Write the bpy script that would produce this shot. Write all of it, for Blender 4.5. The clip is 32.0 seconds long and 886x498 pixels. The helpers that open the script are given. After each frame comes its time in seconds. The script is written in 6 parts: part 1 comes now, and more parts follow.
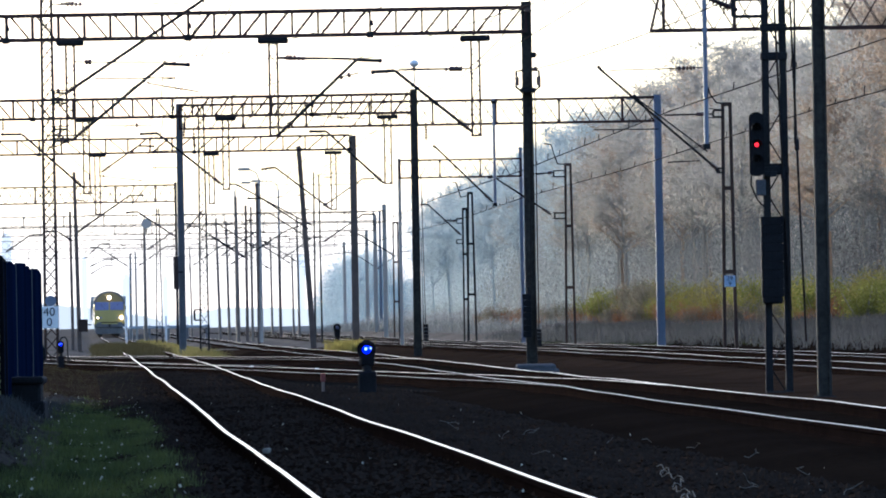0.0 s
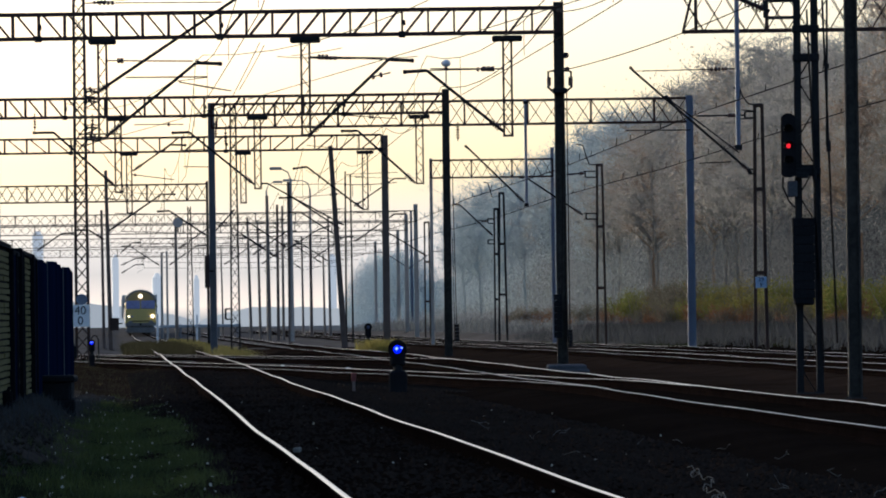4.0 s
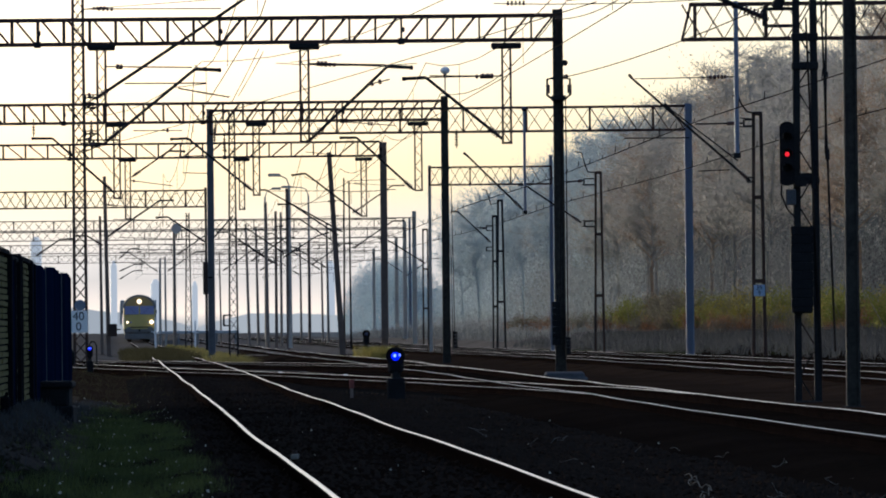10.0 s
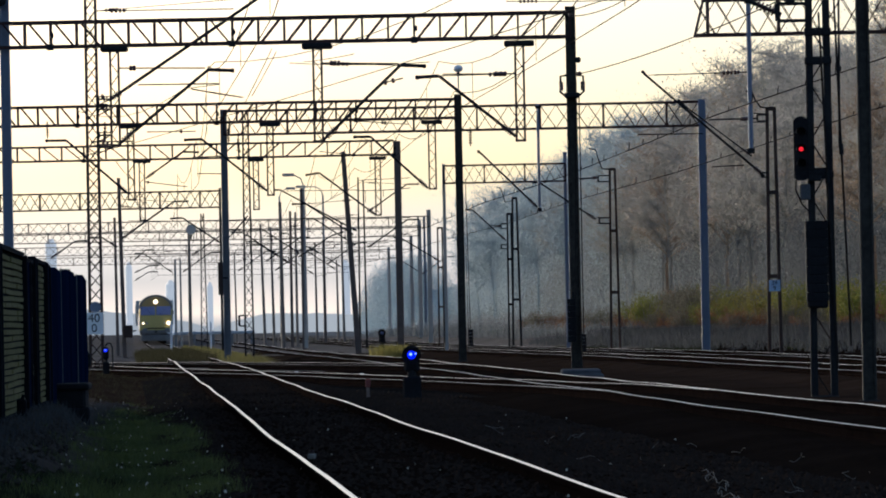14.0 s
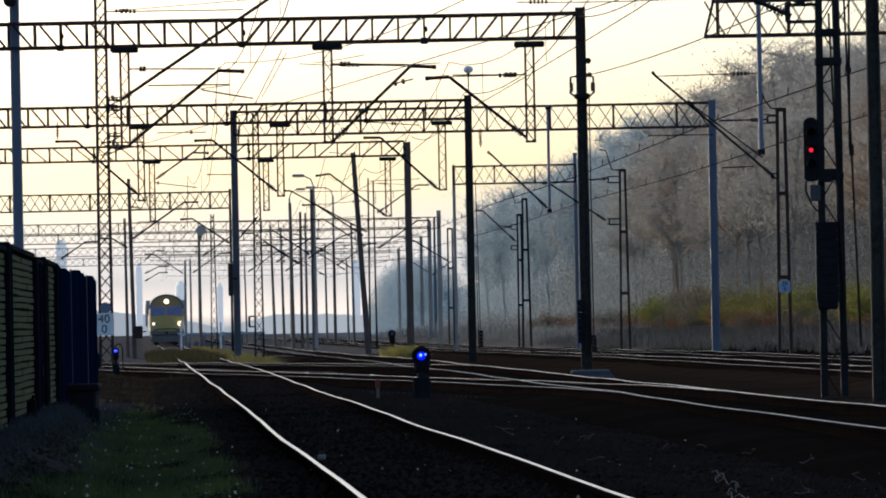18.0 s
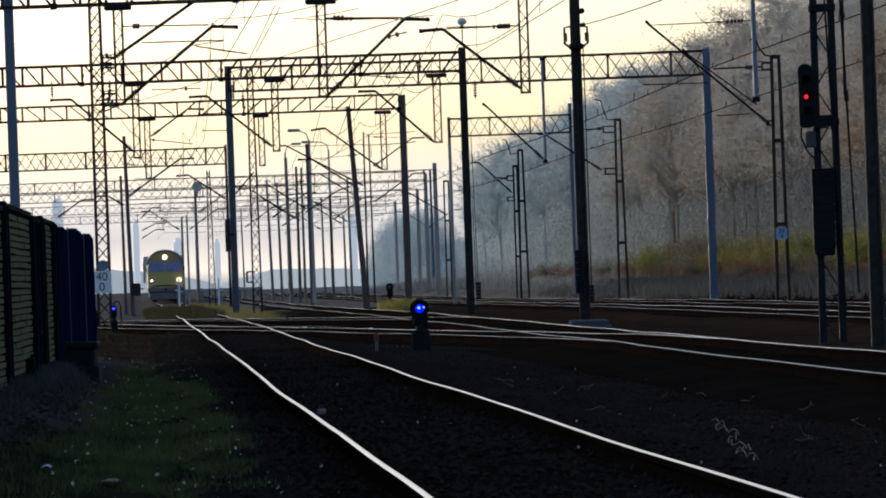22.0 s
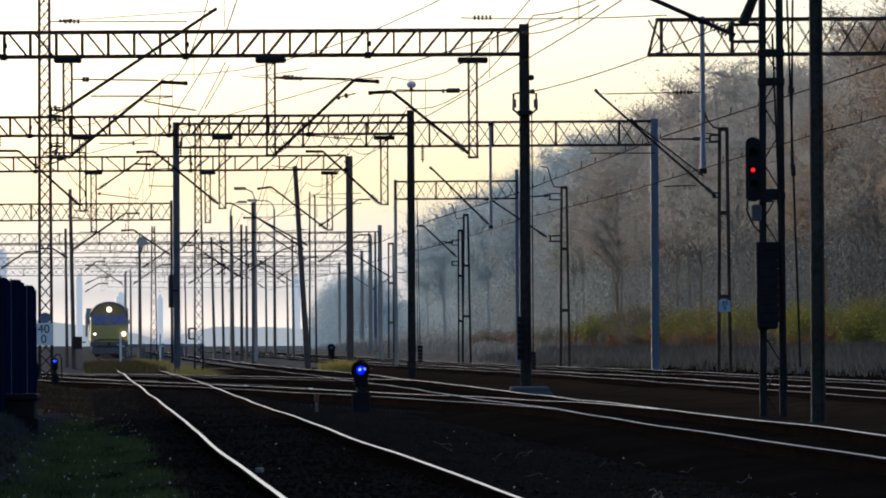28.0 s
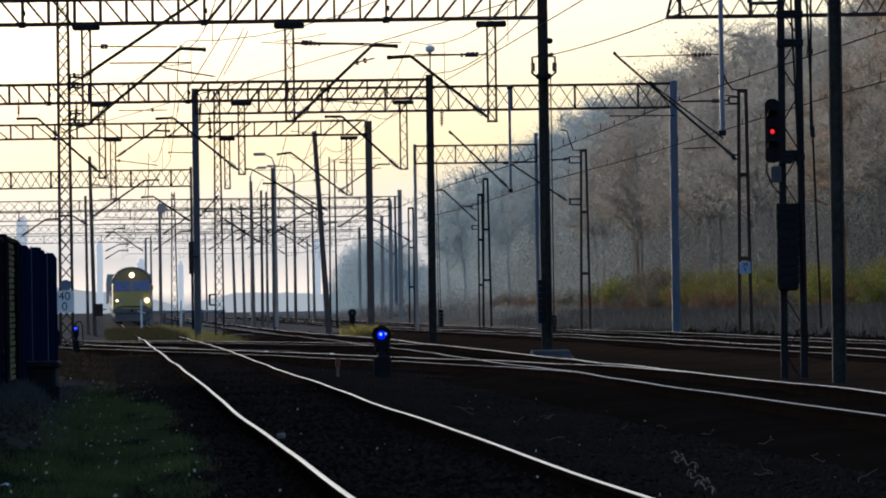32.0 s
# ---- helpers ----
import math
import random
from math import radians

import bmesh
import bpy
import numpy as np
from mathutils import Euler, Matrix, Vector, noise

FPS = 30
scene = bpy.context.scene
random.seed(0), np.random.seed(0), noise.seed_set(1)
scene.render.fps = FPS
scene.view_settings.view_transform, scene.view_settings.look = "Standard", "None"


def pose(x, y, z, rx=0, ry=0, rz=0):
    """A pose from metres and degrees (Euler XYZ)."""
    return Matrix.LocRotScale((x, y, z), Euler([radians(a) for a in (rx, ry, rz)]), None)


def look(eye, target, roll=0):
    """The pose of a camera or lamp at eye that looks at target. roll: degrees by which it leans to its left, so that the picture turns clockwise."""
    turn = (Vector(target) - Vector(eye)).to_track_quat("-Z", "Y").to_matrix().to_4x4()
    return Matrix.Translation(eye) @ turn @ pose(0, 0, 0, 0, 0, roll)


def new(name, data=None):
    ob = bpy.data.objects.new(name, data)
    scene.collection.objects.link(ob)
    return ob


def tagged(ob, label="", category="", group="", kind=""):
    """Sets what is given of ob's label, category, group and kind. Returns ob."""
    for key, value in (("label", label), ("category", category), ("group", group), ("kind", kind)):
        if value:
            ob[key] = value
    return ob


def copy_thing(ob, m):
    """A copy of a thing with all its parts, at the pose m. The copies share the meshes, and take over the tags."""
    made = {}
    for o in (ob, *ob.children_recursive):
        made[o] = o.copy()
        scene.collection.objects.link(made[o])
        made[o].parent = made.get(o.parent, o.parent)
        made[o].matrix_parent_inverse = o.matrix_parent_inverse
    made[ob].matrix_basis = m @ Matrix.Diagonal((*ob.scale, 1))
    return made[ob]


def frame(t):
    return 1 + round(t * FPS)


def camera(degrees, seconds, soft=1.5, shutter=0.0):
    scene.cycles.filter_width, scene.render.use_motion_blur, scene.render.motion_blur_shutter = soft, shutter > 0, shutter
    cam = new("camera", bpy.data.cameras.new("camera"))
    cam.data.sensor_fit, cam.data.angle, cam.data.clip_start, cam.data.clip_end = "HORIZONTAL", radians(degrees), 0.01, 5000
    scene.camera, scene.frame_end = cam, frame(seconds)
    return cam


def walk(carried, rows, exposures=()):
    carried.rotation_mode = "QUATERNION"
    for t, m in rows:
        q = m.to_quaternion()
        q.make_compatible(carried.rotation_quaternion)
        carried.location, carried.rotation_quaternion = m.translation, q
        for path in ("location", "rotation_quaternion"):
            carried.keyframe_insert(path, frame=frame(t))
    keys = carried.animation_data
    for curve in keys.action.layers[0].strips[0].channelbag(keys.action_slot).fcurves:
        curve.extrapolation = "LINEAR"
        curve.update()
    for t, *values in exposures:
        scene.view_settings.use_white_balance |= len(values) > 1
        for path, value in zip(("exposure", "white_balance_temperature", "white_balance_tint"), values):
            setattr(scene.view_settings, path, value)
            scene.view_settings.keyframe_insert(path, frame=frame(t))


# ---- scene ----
SLOPE = -0.0555          # all tracks run straight, slightly to the left
EYE = 0.9
cam = camera(7.8, 32.0, soft=1.9)
ROWS = [
    (0, 0.0446, 0.6025, 1.000), (0.5, 0.1000, 0.6058, 0.720), (1, 0.1058, 0.6338, 0.414),
    (1.5, 0.1485, 0.7235, 0.249), (2, 0.2503, 0.7652, 0.399), (2.5, 0.3305, 0.6550, 0.866),
    (4.5, 0.2521, 0.5689, 0.691), (5, 0.1501, 0.4812, 0.647), (5.5, 0.0527, 0.4022, 0.972),
    (6, 0.0432, 0.3033, 1.080), (6.5, -0.0104, 0.2626, 1.042), (7, -0.0543, 0.2955, 1.005),
    (7.5, 0.0205, 0.5189, 0.683), (8, 0.1049, 0.7629, 0.523), (8.5, 0.0456, 0.7586, 0.484),
    (9, 0.1754, 0.7277, 0.682), (9.5, 0.2458, 0.6775, 0.714), (10, 0.3018, 0.6689, 0.580),
    (10.5, 0.4081, 0.6464, 0.845), (11, 0.4067, 0.5770, 0.988), (11.5, 0.3755, 0.5323, 1.269),
    (12, 0.3627, 0.5619, 1.276), (12.5, 0.3826, 0.5860, 1.115), (13, 0.3868, 0.6046, 0.766),
    (13.5, 0.3732, 0.5825, 1.240), (14, 0.4394, 0.6559, 1.138), (14.5, 0.5347, 0.7094, 1.058),
    (15, 0.5077, 0.6567, 1.013), (15.5, 0.5132, 0.5964, 1.217), (17.5, 0.5008, 0.6598, 0.958),
    (18, 0.5274, 0.6655, 1.116), (18.5, 0.5355, 0.6283, 1.046), (19, 0.3318, 0.5703, 1.119),
    (19.5, 0.4047, 0.5600, 1.367), (20, 0.4808, 0.4690, 1.487), (20.5, 0.4916, 0.4179, 1.619),
    (21, 0.4974, 0.3798, 1.621), (21.5, 0.4689, 0.3036, 1.811), (22, 0.5069, 0.2453, 2.026),
    (22.5, 0.5783, 0.1835, 2.275), (23, 0.5947, 0.1815, 2.120), (23.5, 0.6339, 0.3201, 1.706),
    (24, 0.6160, 0.3230, 1.292), (24.5, 0.6561, 0.3292, 1.474), (26.5, 0.4942, 0.6149, 0.913),
    (27, -0.0124, 0.7672, 0.520), (27.5, -0.0850, 0.8130, 0.521), (28, -0.0046, 0.7921, 0.330),
    (28.5, 0.0857, 0.7463, 0.496), (29, 0.3111, 0.6799, 0.930), (29.5, 0.2647, 0.4976, 1.346),
    (30, 0.1929, 0.5529, 1.231), (30.5, 0.1456, 0.5149, 1.101), (31, 0.1494, 0.4912, 1.405),
    (31.5, 0.1475, 0.4554, 1.583), (32, 0.1777, 0.4781, 0.800),
]
walk(cam, [(t, pose(0, 0, EYE, 90 + pitch, roll, yaw)) for t, yaw, pitch, roll in ROWS],
     exposures=[(0.0, 1.52, 5060, 10), (1.0, 1.5, 5060, 10), (2.0, 0.92, 5230, 10), (3.0, 0.52, 5260, 10), (5.0, 0.34, 5280, 10), (9.0, 0.38, 5280, 10), (32.0, 0.34, 5270, 10)])

# ---- world and light ----
SUN_ELEV, SUN_AZ = radians(12), radians(-38)      # low sun ahead, veiled, left of the forest
world = bpy.data.worlds.new("sky")
scene.world = world
world.use_nodes = True
wn = world.node_tree
wn.nodes.clear()
sky = wn.nodes.new("ShaderNodeTexSky")
sky.sky_type = "NISHITA"
sky.sun_disc = False
sky.sun_elevation, sky.sun_rotation = SUN_ELEV, SUN_AZ
sky.air_density, sky.dust_density, sky.ozone_density = 0.74, 3.0, 0.5
bg = wn.nodes.new("ShaderNodeBackground")
bg.inputs["Strength"].default_value = 0.15
wo = wn.nodes.new("ShaderNodeOutputWorld")
wn.links.new(sky.outputs[0], bg.inputs[0])
wn.links.new(bg.outputs[0], wo.inputs[0])
sun = new("sun", bpy.data.lights.new("sun", "SUN"))
sun.data.energy, sun.data.angle, sun.data.color = 0.7, radians(25), (1.0, 0.86, 0.68)
sd = Vector((math.sin(SUN_AZ) * math.cos(SUN_ELEV), math.cos(SUN_AZ) * math.cos(SUN_ELEV), math.sin(SUN_ELEV)))
sun.matrix_world = look(sd * 300, (0, 0, 0))


# ---- materials ----
def mat(name, a, b, rough=0.7, metal=0.0, scale=3.0, fine=40.0, bump=0.2, dist=0.01, random=0.0, coord="Object", translucent=0.0, spec=0.5):
    """Two colours mixed by coarse and fine noise, with a fine bump."""
    m = bpy.data.materials.new(name)
    m.use_nodes = True
    t = m.node_tree
    bs = t.nodes["Principled BSDF"]
    tc = t.nodes.new("ShaderNodeTexCoord")
    src = tc.outputs["Object"]
    if coord == "World":
        src = t.nodes.new("ShaderNodeNewGeometry").outputs["Position"]
    n1, n2 = t.nodes.new("ShaderNodeTexNoise"), t.nodes.new("ShaderNodeTexNoise")
    for n, s in ((n1, scale), (n2, fine)):
        n.inputs["Scale"].default_value = s
        n.inputs["Detail"].default_value = 4
        t.links.new(src, n.inputs["Vector"])
    add = t.nodes.new("ShaderNodeMath")
    add.operation = "MULTIPLY_ADD"
    add.inputs[1].default_value, add.inputs[2].default_value = 0.45, 0
    t.links.new(n2.outputs["Fac"], add.inputs[0])
    s2 = t.nodes.new("ShaderNodeMath")
    s2.operation = "MULTIPLY_ADD"
    s2.inputs[1].default_value = 0.55
    t.links.new(n1.outputs["Fac"], s2.inputs[0])
    t.links.new(add.outputs[0], s2.inputs[2])
    fac = s2.outputs[0]
    if random:
        oi = t.nodes.new("ShaderNodeObjectInfo")
        r = t.nodes.new("ShaderNodeMath")
        r.operation = "MULTIPLY_ADD"
        r.inputs[1].default_value = random
        t.links.new(oi.outputs["Random"], r.inputs[0])
        t.links.new(fac, r.inputs[2])
        fac = r.outputs[0]
    ramp = t.nodes.new("ShaderNodeValToRGB")
    ramp.color_ramp.elements[0].position, ramp.color_ramp.elements[1].position = 0.32, 0.68 + random
    ramp.color_ramp.elements[0].color, ramp.color_ramp.elements[1].color = (*a, 1), (*b, 1)
    t.links.new(fac, ramp.inputs[0])
    t.links.new(ramp.outputs[0], bs.inputs["Base Color"])
    bs.inputs["Roughness"].default_value, bs.inputs["Metallic"].default_value = rough, metal
    bs.inputs["Specular IOR Level"].default_value = spec
    if bump:
        bp = t.nodes.new("ShaderNodeBump")
        bp.inputs["Strength"].default_value, bp.inputs["Distance"].default_value = bump, dist
        t.links.new(n2.outputs["Fac"], bp.inputs["Height"])
        t.links.new(bp.outputs[0], bs.inputs["Normal"])
    if translucent:
        tr = t.nodes.new("ShaderNodeBsdfTranslucent")
        mx = t.nodes.new("ShaderNodeMixShader")
        mx.inputs[0].default_value = translucent
        t.links.new(ramp.outputs[0], tr.inputs[0])
        t.links.new(bs.outputs[0], mx.inputs[1])
        t.links.new(tr.outputs[0], mx.inputs[2])
        t.links.new(mx.outputs[0], t.nodes["Material Output"].inputs[0])
    return m


def glow(name, color, strength):
    m = bpy.data.materials.new(name)
    m.use_nodes = True
    b = m.node_tree.nodes["Principled BSDF"]
    b.inputs["Base Color"].default_value = (*color, 1)
    b.inputs["Emission Color"].default_value = (*color, 1)
    b.inputs["Emission Strength"].default_value = strength
    return m


STEEL = mat("dark_steel", (0.011, 0.012, 0.014), (0.032, 0.031, 0.031), 0.85, 0.0, 2, 30, spec=0.05)
MASTD = mat("dark_weathered_mast", (0.024, 0.023, 0.021), (0.085, 0.076, 0.064), 0.9, 0.0, 1.2, 14, 0.4, spec=0.04)
RUSTY = mat("rusty_steel", (0.025, 0.018, 0.016), (0.07, 0.045, 0.035), 0.8, 0.0, 2, 30, spec=0.2)
TRUSS = mat("brown_painted_steel", (0.025, 0.014, 0.012), (0.07, 0.035, 0.028), 0.75, 0.0, 1.5, 25, spec=0.2)
# paler than near steel: distance haze put into the far masts' colour
HAZECONC = mat("hazed_concrete", (0.17, 0.135, 0.105), (0.26, 0.21, 0.165), 0.85, 0.0, 1.5, 20)
WEATHERED = mat("weathered_brown_steel", (0.14, 0.105, 0.085), (0.25, 0.19, 0.155), 0.85, 0.0, 2, 25, spec=0.1)
DIRTY = mat("grimy_concrete", (0.012, 0.012, 0.013), (0.04, 0.038, 0.036), 0.95, 0.0, 2, 25, spec=0.0)
BLUEGREY = mat("blue_grey_paint", (0.125, 0.15, 0.215), (0.205, 0.235, 0.30), 0.5, 0.0, 1.0, 20)
# galvanised grey of far parts, lightened to stand for haze
HAZEGALV = mat("hazed_galvanised_steel", (0.42, 0.37, 0.315), (0.58, 0.515, 0.44), 0.7, 0.0, 2, 30, spec=0.3)
WIRE = mat("grimy_wire", (0.02, 0.018, 0.017), (0.035, 0.03, 0.028), 0.85, 0.0, 2, 20, 0, spec=0.0)
INSUL = mat("brown_porcelain", (0.05, 0.025, 0.02), (0.09, 0.05, 0.04), 0.25, 0.0, 4, 30, 0)
RAILTOP = mat("polished_rail_head", (0.38, 0.29, 0.205), (0.60, 0.475, 0.35), 0.3, 1.0, 0.7, 30, 0.05, 0.001)
RAILDULL = mat("dull_rail_head", (0.05, 0.041, 0.033), (0.21, 0.175, 0.14), 0.42, 1.0, 0.25, 30, 0.05, 0.001)
RAILSIDE = mat("rusty_rail_side", (0.004, 0.003, 0.003), (0.011, 0.008, 0.007), 0.95, 0.0, 2, 40, spec=0.0)
SLEEPER = mat("sleeper_wood", (0.010, 0.009, 0.008), (0.028, 0.024, 0.021), 0.95, 0, 3, 40, 0.4, spec=0.0)
BALLAST = mat("oily_ballast", (0.0125, 0.0088, 0.0066), (0.031, 0.022, 0.0165), 0.95, 0, 0.4, 9, 0.8, 0.05, coord="World", spec=0.0)
# blacker ballast: shade by the rails painted as colour
SHADEBED = mat("shade_black_ballast", (0.0042, 0.0034, 0.0028), (0.012, 0.0096, 0.0080), 0.95, 0, 0.4, 9, 0.8, 0.05, coord="World", spec=0.0)
STONE = mat("ballast_stone", (0.008, 0.006, 0.0048), (0.044, 0.033, 0.0255), 0.9, 0, 2, 25, 0.3, random=0.3, spec=0.0)
GRASS = mat("green_grass", (0.021, 0.034, 0.007), (0.135, 0.155, 0.035), 0.8, 0, 0.6, 8, 0, coord="World", translucent=0.3)
YGRASS = mat("yellowing_grass", (0.11, 0.12, 0.03), (0.25, 0.20, 0.065), 0.8, 0, 0.5, 8, 0, coord="World", translucent=0.35)
SOILWEED = mat("dark_weeds", (0.035, 0.036, 0.018), (0.085, 0.075, 0.04), 0.9, 0, 0.5, 8, 0, coord="World", translucent=0.3, spec=0.0)
SLAT = mat("olive_slat", (0.085, 0.074, 0.022), (0.19, 0.16, 0.055), 0.8, 0, 2, 30, 0.2, spec=0.1)
BLUEFENCE = mat("dark_blue_sheet", (0.0028, 0.0058, 0.018), (0.0065, 0.012, 0.036), 0.7, 0, 1, 20, 0.1, random=0.5, spec=0.0)
POSTDARK = mat("dark_post", (0.004, 0.0045, 0.006), (0.011, 0.011, 0.014), 0.9, 0, 2, 30, spec=0.02)
WHITE = mat("white_enamel", (0.78, 0.77, 0.75), (0.90, 0.89, 0.87), 0.5, 0, 3, 40, 0.05)
BLACK = mat("black_paint", (0.008, 0.008, 0.009), (0.018, 0.018, 0.02), 0.8, 0, 3, 40, 0.1, spec=0.08)
REDP = mat("red_paint", (0.10, 0.02, 0.015), (0.20, 0.035, 0.025), 0.6, 0, 3, 40)
LBLUE = mat("pale_blue_plate", (0.30, 0.42, 0.60), (0.42, 0.54, 0.70), 0.5, 0, 3, 40, 0.05)
YELLOW = mat("yellow_loco_paint", (0.43, 0.34, 0.095), (0.54, 0.43, 0.13), 0.45, 0, 1, 20, 0.05)
TAN = mat("brown_roof_paint", (0.30, 0.215, 0.09), (0.40, 0.29, 0.12), 0.6, 0, 1, 20, 0.05, spec=0.2)
GREENP = mat("dark_green_loco_paint", (0.12, 0.15, 0.13), (0.2, 0.23, 0.2), 0.45, 0, 1, 20, 0.05)
GLASS = mat("cab_glass", (0.20, 0.23, 0.44), (0.25, 0.28, 0.50), 0.1, 0, 1, 10, 0, spec=0.8)
UNDER = mat("hazed_underframe_grime", (0.13, 0.125, 0.12), (0.22, 0.21, 0.20), 0.8, 0, 2, 30)
WAGON = mat("grey_hopper_paint", (0.34, 0.36, 0.38), (0.48, 0.49, 0.50), 0.7, 0, 1, 20)
BARK = mat("grey_bark", (0.19, 0.175, 0.155), (0.27, 0.25, 0.22), 0.95, 0, 3, 30, 0.3)
# twig colours stand in for distance haze: paler and bluer farther off
TWIG = mat("haze_grey_twigs", (0.31, 0.305, 0.285), (0.425, 0.41, 0.375), 0.95, 0, 0.15, 2, 0, random=0.25, translucent=0.55, spec=0.0)
HAZETWIG = mat("haze_pale_twigs", (0.345, 0.41, 0.44), (0.435, 0.505, 0.535), 0.95, 0, 0.15, 2, 0, random=0.25, translucent=0.5, spec=0.0)
# grass greyed to stand for haze over the far bank
FARGRASS = mat("hazed_far_grass", (0.135, 0.143, 0.146), (0.195, 0.203, 0.205), 0.9, 0, 0.3, 4, 0, translucent=0.4, spec=0.0)
SHRUBB = mat("olive_brown_leaves", (0.11, 0.105, 0.08), (0.18, 0.165, 0.125), 0.9, 0, 0.3, 4, 0, random=0.2, translucent=0.45, spec=0.0)
# undergrowth steps from dark to pale carry the distance haze in their colour
UNDERHAZE3 = mat("haze_step3_undergrowth", (0.24, 0.262, 0.265), (0.305, 0.325, 0.325), 0.95, 0, 0.05, 0.5, 0, random=0.15, translucent=0.5, spec=0.0)
UNDERHAZE2 = mat("haze_step2_undergrowth", (0.132, 0.142, 0.146), (0.188, 0.196, 0.197), 0.95, 0, 0.05, 0.5, 0, random=0.15, translucent=0.5, spec=0.0)
UNDERHAZE1 = mat("haze_step1_undergrowth", (0.056, 0.060, 0.064), (0.098, 0.102, 0.105), 0.95, 0, 0.05, 0.5, 0, random=0.15, translucent=0.45, spec=0.0)
FARHAZE = mat("far_haze_twigs", (0.27, 0.35, 0.40), (0.34, 0.43, 0.485), 0.95, 0, 0.05, 0.5, 0, random=0.15, translucent=0.5, spec=0.0)
LEAFBROWN = mat("faded_copper_leaves", (0.27, 0.225, 0.18), (0.40, 0.315, 0.235), 0.9, 0, 0.15, 2, 0, random=0.25, translucent=0.55, spec=0.0)
LEAFYELLOW = mat("yellow_shrub_leaves", (0.16, 0.15, 0.045), (0.32, 0.27, 0.07), 0.85, 0, 0.3, 4, 0, random=0.2, translucent=0.45, spec=0.1)
# dry scrub cooled from brown to blue-grey: bank haze put into its colour
SCRUB = mat("haze_cooled_scrub", (0.040, 0.044, 0.047), (0.078, 0.080, 0.081), 0.9, 0, 0.3, 4, 0, random=0.2, translucent=0.35, spec=0.1)
BRACKEN = mat("rusty_dead_bracken", (0.15, 0.082, 0.045), (0.26, 0.14, 0.075), 0.9, 0, 0.3, 4, 0, random=0.2, translucent=0.4, spec=0.0)
WEEDY = mat("yellow_green_leaves", (0.12, 0.14, 0.035), (0.24, 0.235, 0.06), 0.85, 0, 0.3, 4, 0, random=0.2, translucent=0.45, spec=0.05)
MASTBLUE = mat("grey_blue_mast", (0.105, 0.112, 0.13), (0.20, 0.205, 0.215), 0.8, 0.0, 1.5, 20, spec=0.1)
LAMP_WARM = glow("headlight_lens", (1.0, 0.74, 0.40), 2.2)
# black base with a grey glow that stands for haze on the towers
DISTANT = glow("haze_glow", (0.0, 0.0, 0.0), 1.0)
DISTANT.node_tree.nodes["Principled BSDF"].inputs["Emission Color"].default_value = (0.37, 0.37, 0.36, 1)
SLABC = mat("weathered_slab", (0.055, 0.057, 0.062), (0.11, 0.11, 0.115), 0.95, 0, 2, 25, spec=0.0)
STEMC = mat("dry_stems", (0.10, 0.09, 0.075), (0.26, 0.24, 0.20), 0.95, 0, 3, 20, 0, spec=0.0)
LITTER = mat("pale_dry_litter", (0.26, 0.23, 0.16), (0.72, 0.66, 0.52), 0.95, 0, 3, 20, 0, spec=0.0)
LAMP_RED = glow("red_signal_lens", (1.0, 0.02, 0.03), 0.8)
LAMP_CORE = glow("blue_lamp_core", (0.16, 0.22, 1.0), 2.6)
LAMP_BLUE = glow("blue_signal_lens", (0.012, 0.015, 1.0), 1.1)


